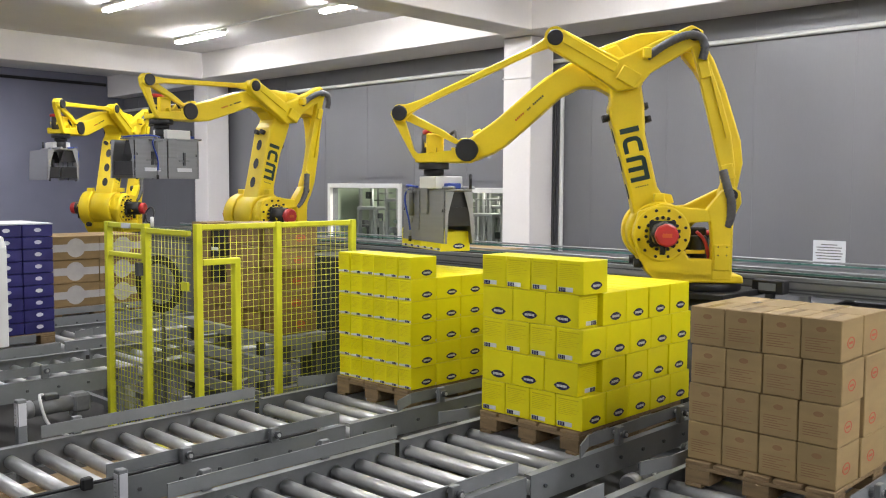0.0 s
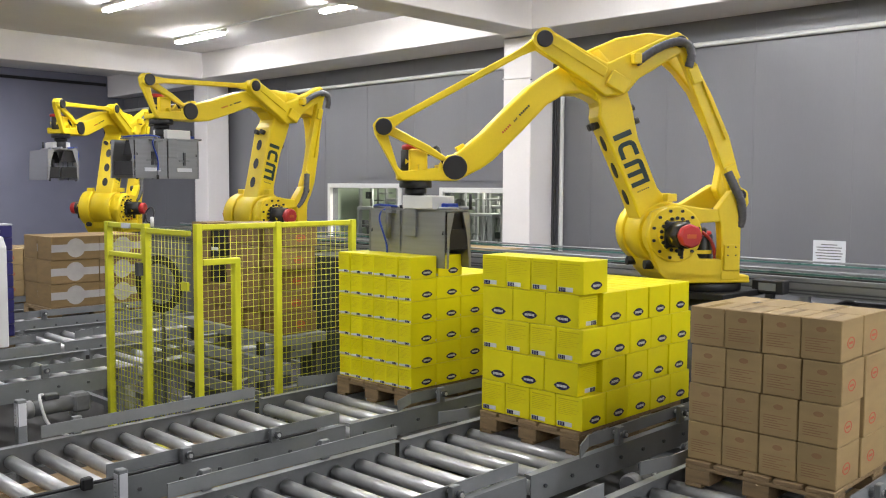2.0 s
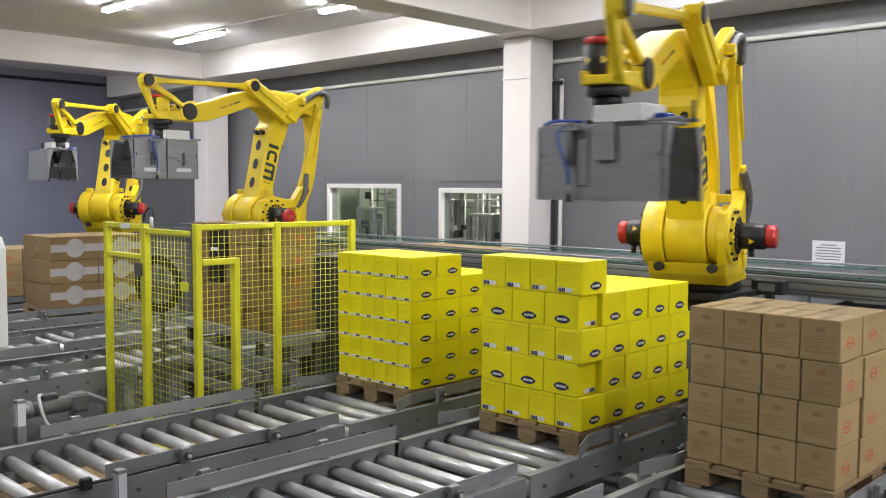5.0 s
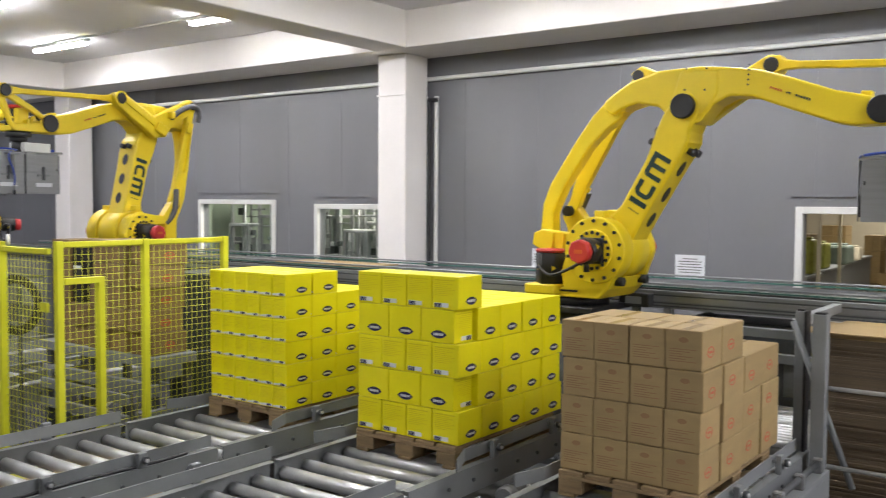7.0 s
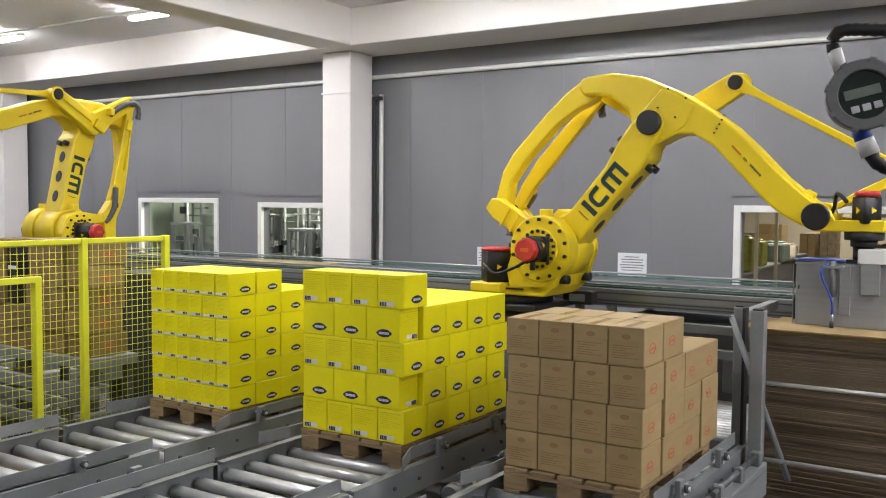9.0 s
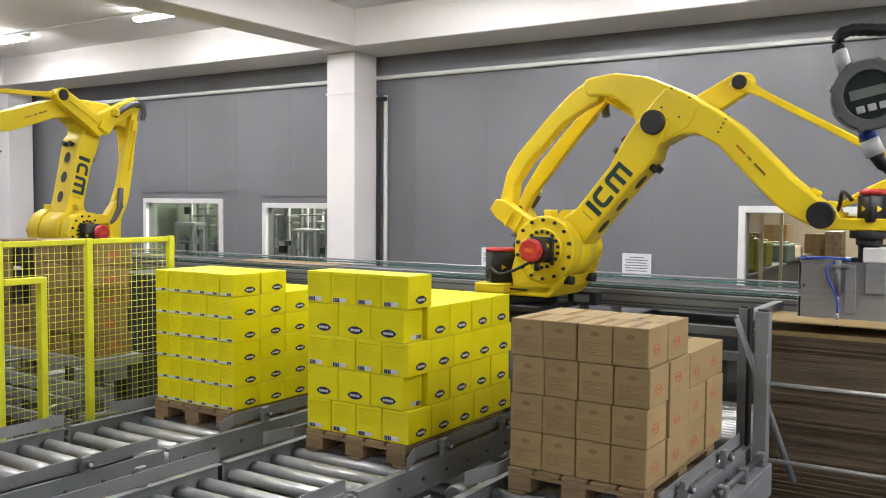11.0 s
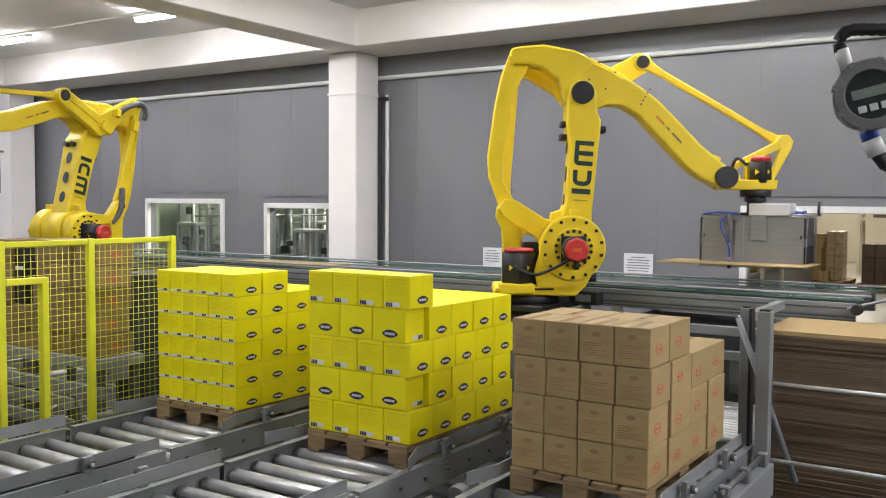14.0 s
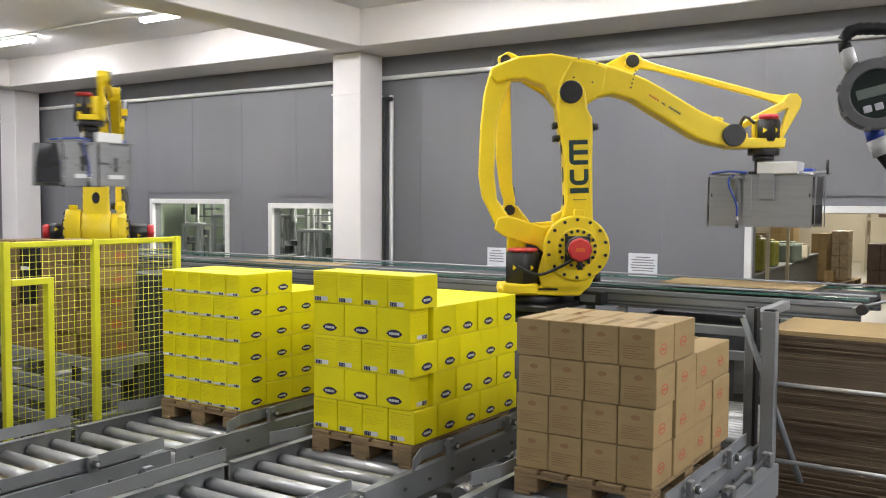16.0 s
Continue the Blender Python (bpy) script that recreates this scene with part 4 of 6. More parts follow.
def guard(xc, y0, y1, flare0=0.0, flare1=0.0, side=1, posts=(0.3, 0.75), z0=0.625, z1=0.70):
    """A side guide: a flat steel bar on short brackets, its ends bent outwards (side +1: towards +x)."""
    g = root("side_guide", "grey steel side guide bar on a conveyor rail", "guide rail", "side guides")
    bm = bmesh.new()
    ys = [y0, y0 + 0.22, y1 - 0.22, y1]
    xs = [xc + side * flare0, xc, xc, xc + side * flare1]
    prev = None
    for x, y in zip(xs, ys):
        cur = [bm.verts.new(p) for p in ((x - 0.004, y, z0), (x + 0.004, y, z0), (x + 0.004, y, z1), (x - 0.004, y, z1))]
        if prev:
            for i in range(4):
                bm.faces.new((prev[i], prev[(i + 1) % 4], cur[(i + 1) % 4], cur[i]))
        else:
            bm.faces.new(cur[::-1])
        prev = cur
    bm.faces.new(prev)
    part("guide_bar", bm, STEEL, g)
    for u in posts:
        y = y0 + (y1 - y0) * u
        xo = xc + side * 0.045
        b = part("bracket", B(xo - 0.017, xo + 0.017, y - 0.03, y + 0.03, 0.60, z1 + 0.012), STEEL, g, bevel=0.004)
        part("clamp_rod", C((xc - side * 0.0, y, z0 + 0.045), (xo + side * 0.06, y, z0 + 0.045), 0.012, seg=8), ZINC, b)
        part("clamp_nut", C((xo + side * 0.03, y, z0 + 0.045), (xo + side * 0.052, y, z0 + 0.045), 0.024, seg=6), STEEL_DARK, b)
    return g


LANES = {"a": -5.08, "b": -3.555, "c": -2.04}
for key, xc in LANES.items():
    conveyor(xc, 0.95, 3.77)
    conveyor(xc, 3.81, 6.05, pitch=0.19, first=0.055, motor_at={"a": (0.66, 1.3, 0.36), "b": (0.67, 0.98, 0.40), "c": None}[key])
    guard(xc - 0.475, 2.20, 3.74, 0, 0, -1, (0.155, 0.657))
    guard(xc + 0.475, 2.16, 3.756, 0, 0, 1, (0.28, 0.656), 0.607, 0.679)
    guard(xc - 0.475, 4.17, 5.9, 0.06, 0, -1, (0.3, 0.8))
    guard(xc + 0.475, 4.19, 5.9, 0.10, 0, 1, (0.28, 0.71))
# the lanes beyond the fence
for xc in (-7.9, -9.5, -11.2, -12.75):
    conveyor(xc, 0.95, 3.77, motor_at=(0.82, 1.95, 0.44) if xc == -7.9 else None)
    conveyor(xc, 3.81, 6.05, pitch=0.19, first=0.055)
    if xc < -7:
        guard(xc + 0.475, 1.6, 3.55, 0, 0, 1, (0.2, 0.7))
        guard(xc + 0.475, 3.9, 5.9, 0.08, 0, 1, (0.2, 0.7))
        guard(xc - 0.475, 1.6, 3.5, 0, 0, -1, (0.2, 0.7))
# cross conveyor bringing empty pallets behind the piles
for x0, x1 in ((-3.0, -1.55),):
    c = root("roller_conveyor", "zinc roller conveyor crossing behind the brown pile", "conveyor", "roller conveyors", at=pose(-1.9, 6.3, 0))
    for s in (0.0, 1.0):
        part("side_rail", B(-0.6 + s * 1.15, -0.55 + s * 1.15, 0, 1.5, 0.44, 0.6), STEEL, c)
    me = finish(C((-0.55, 0, 0), (0.55, 0, 0), 0.024, seg=16), "roller")
    for k in range(18):
        o = part("roller", me, ZINC, c)
        o.location = (0, 0.06 + k * 0.08, 0.53)
    for s in (-0.57, 0.57):
        for y in (0.1, 1.4):
            part("leg", B(s - 0.03, s + 0.03, y - 0.03, y + 0.03, 0, 0.44), STEEL, c)


# upright sensor posts between the lanes
def sensor_post(x, y, h, w=0.06):
    p = root("sensor_post", "grey steel upright with white paper labels between the conveyors", "post", "sensor posts", at=pose(x, y, 0))
    part("upright", B(-w / 2, w / 2, -w / 2, w / 2, 0, h), STEEL, p, bevel=0.004)
    part("paper_label", B(-w / 2 + 0.004, w / 2 - 0.004, -w / 2 - 0.003, -w / 2 - 0.0005, h - 0.16, h - 0.02), LABEL_WHITE, p, "white paper label")
    for k in range(5):
        part("text_bar", B(-w / 2 + 0.012, w / 2 - 0.02, -w / 2 - 0.004, -w / 2 - 0.0035, h - 0.05 - 0.022 * k, h - 0.0475 - 0.022 * k), CAST_GREY, p)
    part("lower_label", B(w / 2 + 0.0005, w / 2 + 0.003, -w / 2 + 0.004, w / 2 - 0.004, h - 0.16, h - 0.02), LABEL_WHITE, p, "white paper label")
    return p


sensor_post(-5.655, 2.12, 0.86, 0.055)
sensor_post(-4.355, 2.12, 0.72, 0.052)
thing("photo_eye", B(-4.53, -4.49, 1.98, 2.04, 0.6, 0.665), RUBBER, "small black photo sensor on a conveyor rail", "sensor", bevel=0.008)
crib = root("timber_crib", "pale wooden boards laid over the cross bars under the rollers", "boards", at=pose(0, 0, 0.271))
for x in (-5.50, -5.28, -5.06, -4.84):
    part("long_board", B(x - 0.05, x + 0.05, 1.06, 3.52, 0.0, 0.10), WOOD_PALE, crib, bevel=0.002)
for k in range(7):
    part("cross_board", B(-5.54, -4.8, 2.2 + 0.2 * k, 2.29 + 0.2 * k, 0.1005, 0.122), WOOD_PALE, crib, bevel=0.002)
thing("signal_cable", sweep(bmesh.new(), [(-4.58, 1.6, 0.609), (-4.57, 2.2, 0.609), (-4.59, 2.8, 0.609), (-4.57, 3.3, 0.609), (-4.58, 3.55, 0.609)], 0.01, 6), RUBBER,
      "thin black cable lying along a conveyor rail", "cable")


# ---- pallets and piles ----
def make_pallet():
    p = root("wooden_pallet", "worn wooden euro pallet under a pile", "pallet", "pallets")
    for k in range(5):
        part("deck_board", B(-0.4 + k * 0.164, -0.4 + k * 0.164 + 0.144, 0, 1.2, 0.122, 0.144), WOOD, p, bevel=0.003)
    for y in (0.0, 0.53, 1.055):
        part("stringer_board", B(-0.4, 0.4, y, y + 0.145, 0.1, 0.1215), WOOD, p, bevel=0.003)
        for x in (-0.4, -0.0725, 0.255):
            part("block", B(x, x + 0.145, y, y + 0.145, 0.022, 0.0995), WOOD, p, bevel=0.004)
    for x in (-0.4, -0.05, 0.3):
        part("bottom_board", B(x, x + 0.1, 0, 1.2, 0.0, 0.0215), WOOD, p, bevel=0.003)
    return p


PALLET_Y = 4.42
pallet = make_pallet()
pallet.matrix_world = pose(LANES["a"], PALLET_Y + 0.03, ROLL_Z)
pallet_b = copy_thing(pallet, pose(LANES["b"], PALLET_Y, ROLL_Z))
pallet_c = copy_thing(pallet, pose(LANES["c"], PALLET_Y - 0.01, ROLL_Z))
pallet_g = copy_thing(pallet, pose(-11.2, PALLET_Y, ROLL_Z))
pallet_h = copy_thing(pallet, pose(-12.75, PALLET_Y, ROLL_Z))
lift = root("lift_table", "grey steel lift table under the fenced brown pile", "lift table", at=pose(-6.6, 4.4, 0))
part("table_top", B(-1.15, 0.48, 0, 0.45, 0.84, 0.921), STEEL, lift, bevel=0.005)
part("middle_beam", B(-1.15, 0.48, 0.02, 0.08, 0.60, 0.70), STEEL, lift, bevel=0.005)
part("side_beam", B(0.44, 0.50, -0.1, 1.5, 0.36, 0.5), STEEL, lift, bevel=0.005)
# made-up dark panels that deepen the darkness under the fenced pile
part("darkening_panel", B(0.38, 0.40, 0.47, 1.5, 0.03, 0.35), CABINET, lift, "dark green panel added to darken the space under the pile", bevel=0.004)
part("darkening_panel", B(0.38, 0.40, 0.47, 1.5, 0.52, 0.90), CABINET, lift, "dark green panel added to darken the space under the pile", bevel=0.004)
for x in (-1.08, -0.42, 0.42):
    for y in (0.07, 0.4):
        part("leg", B(x - 0.03, x + 0.03, y - 0.03, y + 0.03, 0, 0.84), STEEL_DARK, lift)
part("hydraulic_pack", B(-0.2, 0.3, 0.2, 0.8, 0.02, 0.34), STEEL_DARK, lift, bevel=0.02)
part("cable", sweep(bmesh.new(), [(0.5, 0.2, 0.1), (0.52, 0.4, 0.3), (0.53, 0.7, 0.45), (0.53, 0.9, 0.55)], 0.01, 6), WHITE_PLASTIC, lift)
PILE_Z = ROLL_Z + 0.146


def oval(w, h, seg=20):
    return [(w * math.cos(2 * math.pi * i / seg), h * math.sin(2 * math.pi * i / seg)) for i in range(seg)]


def flat(bm, pts, face, d, lo, hi):
    """A thin printed patch on a carton face: pts across and up; face 'x' or 'y'; at distance d, from lo to hi outwards."""
    s = 1 if d > 0 else -1
    vs = []
    for o in (lo, hi):
        vs.append([bm.verts.new((d + s * o, u, v) if face == "x" else (u, d + s * o, v)) for u, v in pts])
    n = len(pts)
    bm.faces.new(vs[0])
    bm.faces.new(vs[1][::-1])
    for i in range(n):
        j = (i + 1) % n
        bm.faces.new((vs[0][i], vs[0][j], vs[1][j], vs[1][i]))
    return bm


def lens(w, h, seg=20):
    """An oval drawn out to a point at both ends."""
    out = []
    for i in range(seg):
        c, q = math.cos(2 * math.pi * i / seg), math.sin(2 * math.pi * i / seg)
        out.append((w * (c if abs(c) > 0.999 else c * 0.93), h * q * abs(q) ** 0.25))
    return out


def rect(u0, u1, v0, v1):
    return [(u0, v0), (u1, v0), (u1, v1), (u0, v1)]


def yellow_carton(w, d, h, logo, label, logo_at, group, strip=False):
    """w along x (the small face looks along y), d along y (the logo face looks along x)."""
    r = root("yellow_carton", label, "carton", group)
    g = 0.0014
    body = bmesh.new()
    box(body, -w / 2 + g, w / 2 - g, -d / 2 + g, d / 2 - g, 0.001, h - 0.002)
    part("body", body, BOX_YELLOW, r, bevel=0.003)
    part("tape", B(-w / 2 + 0.01, w / 2 - 0.01, -0.022, 0.022, h - 0.0018, h - 0.0008), BOX_YELLOW, r)
    for s in (1, -1):
        # logo face
        lu, lv = logo_at
        lu *= s
        o = part("logo", flat(bmesh.new(), [(lu + a, lv + b) for a, b in lens(logo, logo * 0.40)], "x", s * (w / 2 - g), 0.0006, 0.0014), NAVY, r, "navy oval emblem")
        bm = bmesh.new()
        for k in range(7):
            u = lu + logo * (-0.62 + 0.18 * k)
            flat(bm, rect(u, u + logo * 0.145, lv - logo * 0.12, lv + logo * 0.12), "x", s * (w / 2 - g), 0.0016, 0.0022)
        part("logo_bar", bm, LABEL_WHITE, o, "broken white bar on the emblem")
        # label face
        bm = bmesh.new()
        for k in range(9):
            v = h * (0.86 - 0.055 * k)
            a = w * (0.36 - 0.07 * ((k * 3) % 5))
            flat(bm, rect(-w * 0.40, a, v, v + h * (0.03 if k == 0 else 0.014)), "y", s * (d / 2 - g), 0.0006, 0.0012)
        part("print_block", bm, PRINT_OCHRE, r)
        if strip:
            pts = [(-w * 0.47, h * 0.05), (w * 0.47, h * 0.05), (w * 0.47, h * 0.15), (w * 0.1, h * 0.17), (-w * 0.47, h * 0.12)]
            codes = [w * (0.05 + 0.11 * k) for k in range(3)]
        else:
            pts = rect(-w * 0.42, w * 0.12, h * 0.07, h * 0.20)
            codes = [-w * 0.40 + k * w * 0.065 for k in range(4)]
        l = part("label", flat(bmesh.new(), pts, "y", s * (d / 2 - g), 0.0006, 0.0012), LABEL_WHITE, r, "white bar-code label")
        bm = bmesh.new()
        for u in codes:
            flat(bm, rect(u, u + w * (0.09 if strip else 0.05), h * 0.06, h * 0.155 if strip else h * 0.185), "y", s * (d / 2 - g), 0.0014, 0.002)
        part("code_block", bm, NAVY, l)
    return r


def scatter(m, j=0.003, a=0.6):
    return m @ pose(random.uniform(-j, j), random.uniform(-j, j), 0, 0, 0, random.uniform(-a, a))


# small yellow cartons, six across
SW, SD, SH = 0.1345, 0.262, 0.161
small = yellow_carton(SW, SD, SH, 0.056, "small yellow printed carton with a navy oval emblem", (0.03, 0.042), "small yellow cartons", True)
carried_cartons = []
first = True
XA = LANES["a"]
for lay in range(6):
    for row in range(4):
        if lay == 5 and row > 1:
            continue
        for col in range(6):
            m = pose(XA - 0.405 + SW / 2 + col * 0.1353, 4.475 + SD / 2 + row * 0.264, PILE_Z + lay * SH)
            if lay == 5 and row == 1:
                m = pose(0, 0.014, 0) @ m
                ob = copy_thing(small, m)
                carried_cartons.append((ob, m))
                continue
            m = scatter(m, 0.0035, 1.0)
            if first:
                small.matrix_world = m
                first = False
            else:
                copy_thing(small, m)

# large yellow cartons, bonded pile
BW, BD, BH = 0.2, 0.256, 0.2065
big = yellow_carton(BW, BD, BH, 0.062, "yellow printed carton with a navy oval emblem", (0.01, 0.052), "large yellow cartons")
first = True
XB = LANES["b"]
for lay in range(5):
    z = PILE_Z + lay * BH
    spots = []
    if lay % 2 == 0:
        for row in range(1 if lay == 4 else 5):
            for col in range(4):
                spots.append(pose(XB - 0.405 + 0.101 + col * 0.2025, 4.44 + BD / 2 + row * 0.258, z))
    else:
        for col in range(3):
            spots.append(pose(XB - 0.405 + 0.13 + col * 0.26, 4.44 + BW / 2, z, 0, 0, -90))
        for row in range(4):
            for col in range(4):
                spots.append(pose(XB - 0.405 + 0.101 + col * 0.2025, 4.65 + BD / 2 + row * 0.264, z))
    for m in spots:
        m = scatter(m)
        if first:
            big.matrix_world = m
            first = False
        else:
            copy_thing(big, m)


def brown_carton(w, d, h, label, group, stamps=((0.0, 0.42),), board=None):
    """stamps: across and up the stamped faces, in metres and parts of the height."""
    r = root("brown_carton", label, "carton", group)
    g = 0.002
    part("body", B(-w / 2 + g, w / 2 - g, -d / 2 + g, d / 2 - g, 0.001, h - 0.003), board or CARTON, r, bevel=0.004)
    part("tape", B(-0.022, 0.022, -d / 2 + 0.012, d / 2 - 0.012, h - 0.0028, h - 0.0018), TAPE, r)
    for s in (1, -1):
        d0 = w / 2 - g
        for su, sv in stamps:
            bm = bmesh.new()
            pts = oval(0.050, 0.030)
            inn = [(a * 0.76, b * 0.80) for a, b in pts]
            V = [[bm.verts.new((s * (d0 + o), su + a, h * sv + b)) for a, b in q] for q, o in ((pts, 0.0006), (pts, 0.0012), (inn, 0.0012), (inn, 0.0006))]
            for k in range(4):
                for i in range(20):
                    j = (i + 1) % 20
                    bm.faces.new((V[k][i], V[k][j], V[(k + 1) % 4][j], V[(k + 1) % 4][i]))
            o = part("stamp", bm, CARTON_RED, r, "rust-red oval stamp")
            part("stamp_bar", flat(bmesh.new(), rect(su - 0.026, su + 0.026, h * sv - 0.006, h * sv + 0.006), "x", s * d0, 0.0006, 0.0012), CARTON_RED, o)
        d1 = d / 2 - g
        part("stamp", flat(bmesh.new(), [(a, h * 0.74 + b) for a, b in oval(0.026, 0.014)], "y", s * d1, 0.0006, 0.0011), CARTON_FADE, r)
        bm = bmesh.new()
        for k in range(6):
            flat(bm, rect(-w * 0.38, w * (0.34 - 0.09 * ((k * 2) % 5)), h * (0.50 - 0.06 * k), h * (0.522 - 0.06 * k)), "y", s * d1, 0.0006, 0.0011)
        part("print_block", bm, CARTON_FADE, r)
    return r


CW, CD, CH = 0.2, 0.29, 0.21
XC = LANES["c"]
BROWN = "brown corrugated carton with a rust-red oval stamp"
brown = brown_carton(CW, CD, CH, BROWN, "brown cartons", ((-0.02, 0.42),))
brown_wide = brown_carton(0.4, 0.325, CH, BROWN, "brown cartons", ((-0.03, 0.45),))
brown_tall = brown_carton(0.4, 0.33, 2 * CH, "tall brown corrugated carton with two rust-red oval stamps", "brown cartons", ((-0.05, 0.20), (-0.04, 0.76)))
brown_long = brown_carton(0.4, 0.65, CH, "long brown corrugated carton with two rust-red oval stamps", "brown cartons", ((-0.2, 0.40), (0.14, 0.46)))
used = set()


def lay_brown(ob, x, y, z, turn=1.0):
    """Places the first of its kind, and copies of it after that."""
    m = scatter(pose(x, y, z), 0.0018 if ob is brown else 0.006, turn)
    if ob.name in used:
        copy_thing(ob, m)
    else:
        used.add(ob.name)
        ob.matrix_world = m


for lay in range(4):
    for col in range(4):
        lay_brown(brown, XC - 0.406 + CW / 2 + col * 0.2015 + (0.012 if lay == 2 else 0.0), 4.436 + CD / 2, PILE_Z + lay * CH, 0.5)
for x in (XC - 0.202, XC + 0.207):
    for y, lay in ((4.90, 0), (4.895, 3), (5.232, 0), (5.225, 1)):
        lay_brown(brown_wide, x, y, PILE_Z + lay * CH)
    for y, lay in ((4.90, 1), (5.565, 0)):
        lay_brown(brown_tall, x + 0.006, y + 0.003, PILE_Z + lay * CH, 0.5)
    lay_brown(brown_long, x, 5.40, PILE_Z + 2 * CH, 0.3)
# pile behind the fence, and the piles on the far lanes
FENCED_Z, FENCED_H = 0.922, 0.183
fenced = brown_carton(0.27, 0.36, FENCED_H - 0.001, "plain brown carton, coloured darker for shade, stacked loosely behind the fence", "fenced cartons", board=CARTON_DIM)
first = True
for lay in range(5):
    for col in range(-2, 3):
        if col == -1 and lay > 1:
            continue
        m = scatter(pose(-6.6 - 0.405 + 0.135 + col * 0.272, 4.43 + 0.18, FENCED_Z + lay * FENCED_H), 0.022, 3.0)
        if first:
            fenced.matrix_world = m
            first = False
        else:
            copy_thing(fenced, m)
thing("flat_carton_sheet", B(-7.0, -6.2, 4.43, 4.8, FENCED_Z + 5 * FENCED_H, FENCED_Z + 5 * FENCED_H + 0.008), CARTON, "flat brown cardboard sheet on the fenced pile", "sheet", "cardboard sheets")


def banded_carton():
    w, d, h = 0.4, 0.6, 0.285
    r = root("banded_carton", "brown carton with a broad grey band and disc", "carton", "banded cartons")
    part("body", B(-w / 2 + 0.003, w / 2 - 0.003, -d / 2 + 0.003, d / 2 - 0.003, 0.001, h - 0.003), CARTON_DIM, r, bevel=0.004)
    for s in (1, -1):
        p = part("disc", flat(bmesh.new(), [(a, h / 2 + b) for a, b in oval(0.115, 0.115)], "x", s * (w / 2 - 0.003), 0.0006, 0.0014), BAND, r, "pale grey disc")
        part("band", flat(bmesh.new(), rect(-d / 2 + 0.004, d / 2 - 0.004, h / 2 - 0.045, h / 2 + 0.045), "x", s * (w / 2 - 0.003), 0.0016, 0.0022), BAND, p)
    return r


banded = banded_carton()
first = True
for lay in range(3):
    for row in range(2):
        for col in range(2):
            m = scatter(pose(-11.2 - 0.2 + col * 0.4, 4.44 + 0.3 + row * 0.6, PILE_Z + lay * 0.285), 0.01, 1.0)
            if first:
                banded.matrix_world = m
                first = False
            else:
                copy_thing(banded, m)
for lay in range(3):
    for row in range(4):
        for col in range(4):
            copy_thing(brown, scatter(pose(-12.75 - 0.4 + CW / 2 + col * 0.2015, 4.43 + CD / 2 + row * 0.303, PILE_Z + lay * CH)))


# navy load on its own pallet
def navy_carton():
    w, d, h = 0.27, 0.3, 0.12
    r = root("navy_carton", "navy printed carton with white emblems", "carton", "navy cartons")
    part("body", B(-w / 2 + 0.003, w / 2 - 0.003, -d / 2 + 0.003, d / 2 - 0.003, 0.001, h - 0.004), NAVY_CRATE, r, bevel=0.006)
    for s in (1, -1):
        part("emblem", flat(bmesh.new(), [(a, h * 0.55 + b) for a, b in oval(0.035, 0.02)], "x", s * (w / 2 - 0.003), 0.0006, 0.0014), LABEL_WHITE, r, "white oval emblem")
    return r


navy_load = []
navy = navy_carton()
first = True
NX, NY = -9.5, 2.57
pn = copy_thing(pallet, pose(NX, NY, ROLL_Z))
navy_load.append((pn, pose(NX, NY, ROLL_Z)))
for lay in range(9):
    for row in range(4):
        for col in range(3):
            m = pose(NX - 0.27 + col * 0.27, NY + 0.15 + row * 0.3, PILE_Z + lay * 0.12)
            ob = navy
            if first:
                navy.matrix_world = m
                first = False
            else:
                ob = copy_thing(navy, m)
            navy_load.append((ob, m))
m = pose(NX, NY, PILE_Z + 9 * 0.12)
lid = thing("cover_sheet", B(-0.4, 0.4, 0.0, 1.2, 0.0, 0.012), LABEL_WHITE, "pale cover sheet on the navy load", "sheet", at=m)
navy_load.append((lid, m))


# ---- safety fence ----
def fence_panel(fn, x0, x1, z0=0.12, z1=1.82, shared=False, single=False):
    """A panel in its own x-z plane: posts, rails and single wires."""
    for x in ((x1,) if shared else (x0,) if single else (x0, x1)):
        part("post", B(x - 0.026, x + 0.026, -0.026, 0.026, 0.0, z1), FENCE, fn, bevel=0.004)
    for z in (z0, z1 - 0.025):
        part("rail", B(x0 + 0.03, x1 - 0.03, -0.018, 0.018, z - 0.02, z + 0.02), FENCE, fn, bevel=0.004)
    nv = max(2, int((x1 - x0 - 0.06) / 0.05))
    vme = finish(C((0, 0, z0), (0, 0, z1 - 0.04), 0.0021, seg=5), "wire")
    for k in range(1, nv):
        o = part("wire", vme, FENCE, fn)
        o.location = (x0 + 0.03 + (x1 - x0 - 0.06) * k / nv, 0, 0)
    hme = finish(C((x0 + 0.03, 0.006, 0), (x1 - 0.03, 0.006, 0), 0.0021, seg=5), "wire")
    nh = int((z1 - z0) / 0.05)
    for k in range(1, nh):
        o = part("wire", hme, FENCE, fn)
        o.location = (0, 0, z0 + (z1 - z0) * k / nh)


def fence(at, spans, z1, single=False):
    f = root("mesh_fence", "lime yellow wire mesh safety fence on steel posts", "fence", "fence panels", at=at)
    for k, (a, b) in enumerate(spans):
        fence_panel(f, a, b, z1=z1, shared=k > 0, single=single)
    return f


ff = fence(pose(0, 3.5, 0), [(-7.33, -6.69)], 1.865)
part("mid_rail", B(-7.3, -6.72, -0.018, 0.018, 1.58, 1.62), FENCE, ff, bevel=0.004)
part("warning_tag", B(-7.05, -6.9, -0.026, -0.019, 1.82, 1.86), LABEL_WHITE, ff)
gate = fence(pose(0, 3.47, 0), [(-6.62, -5.945)], 1.84, True)
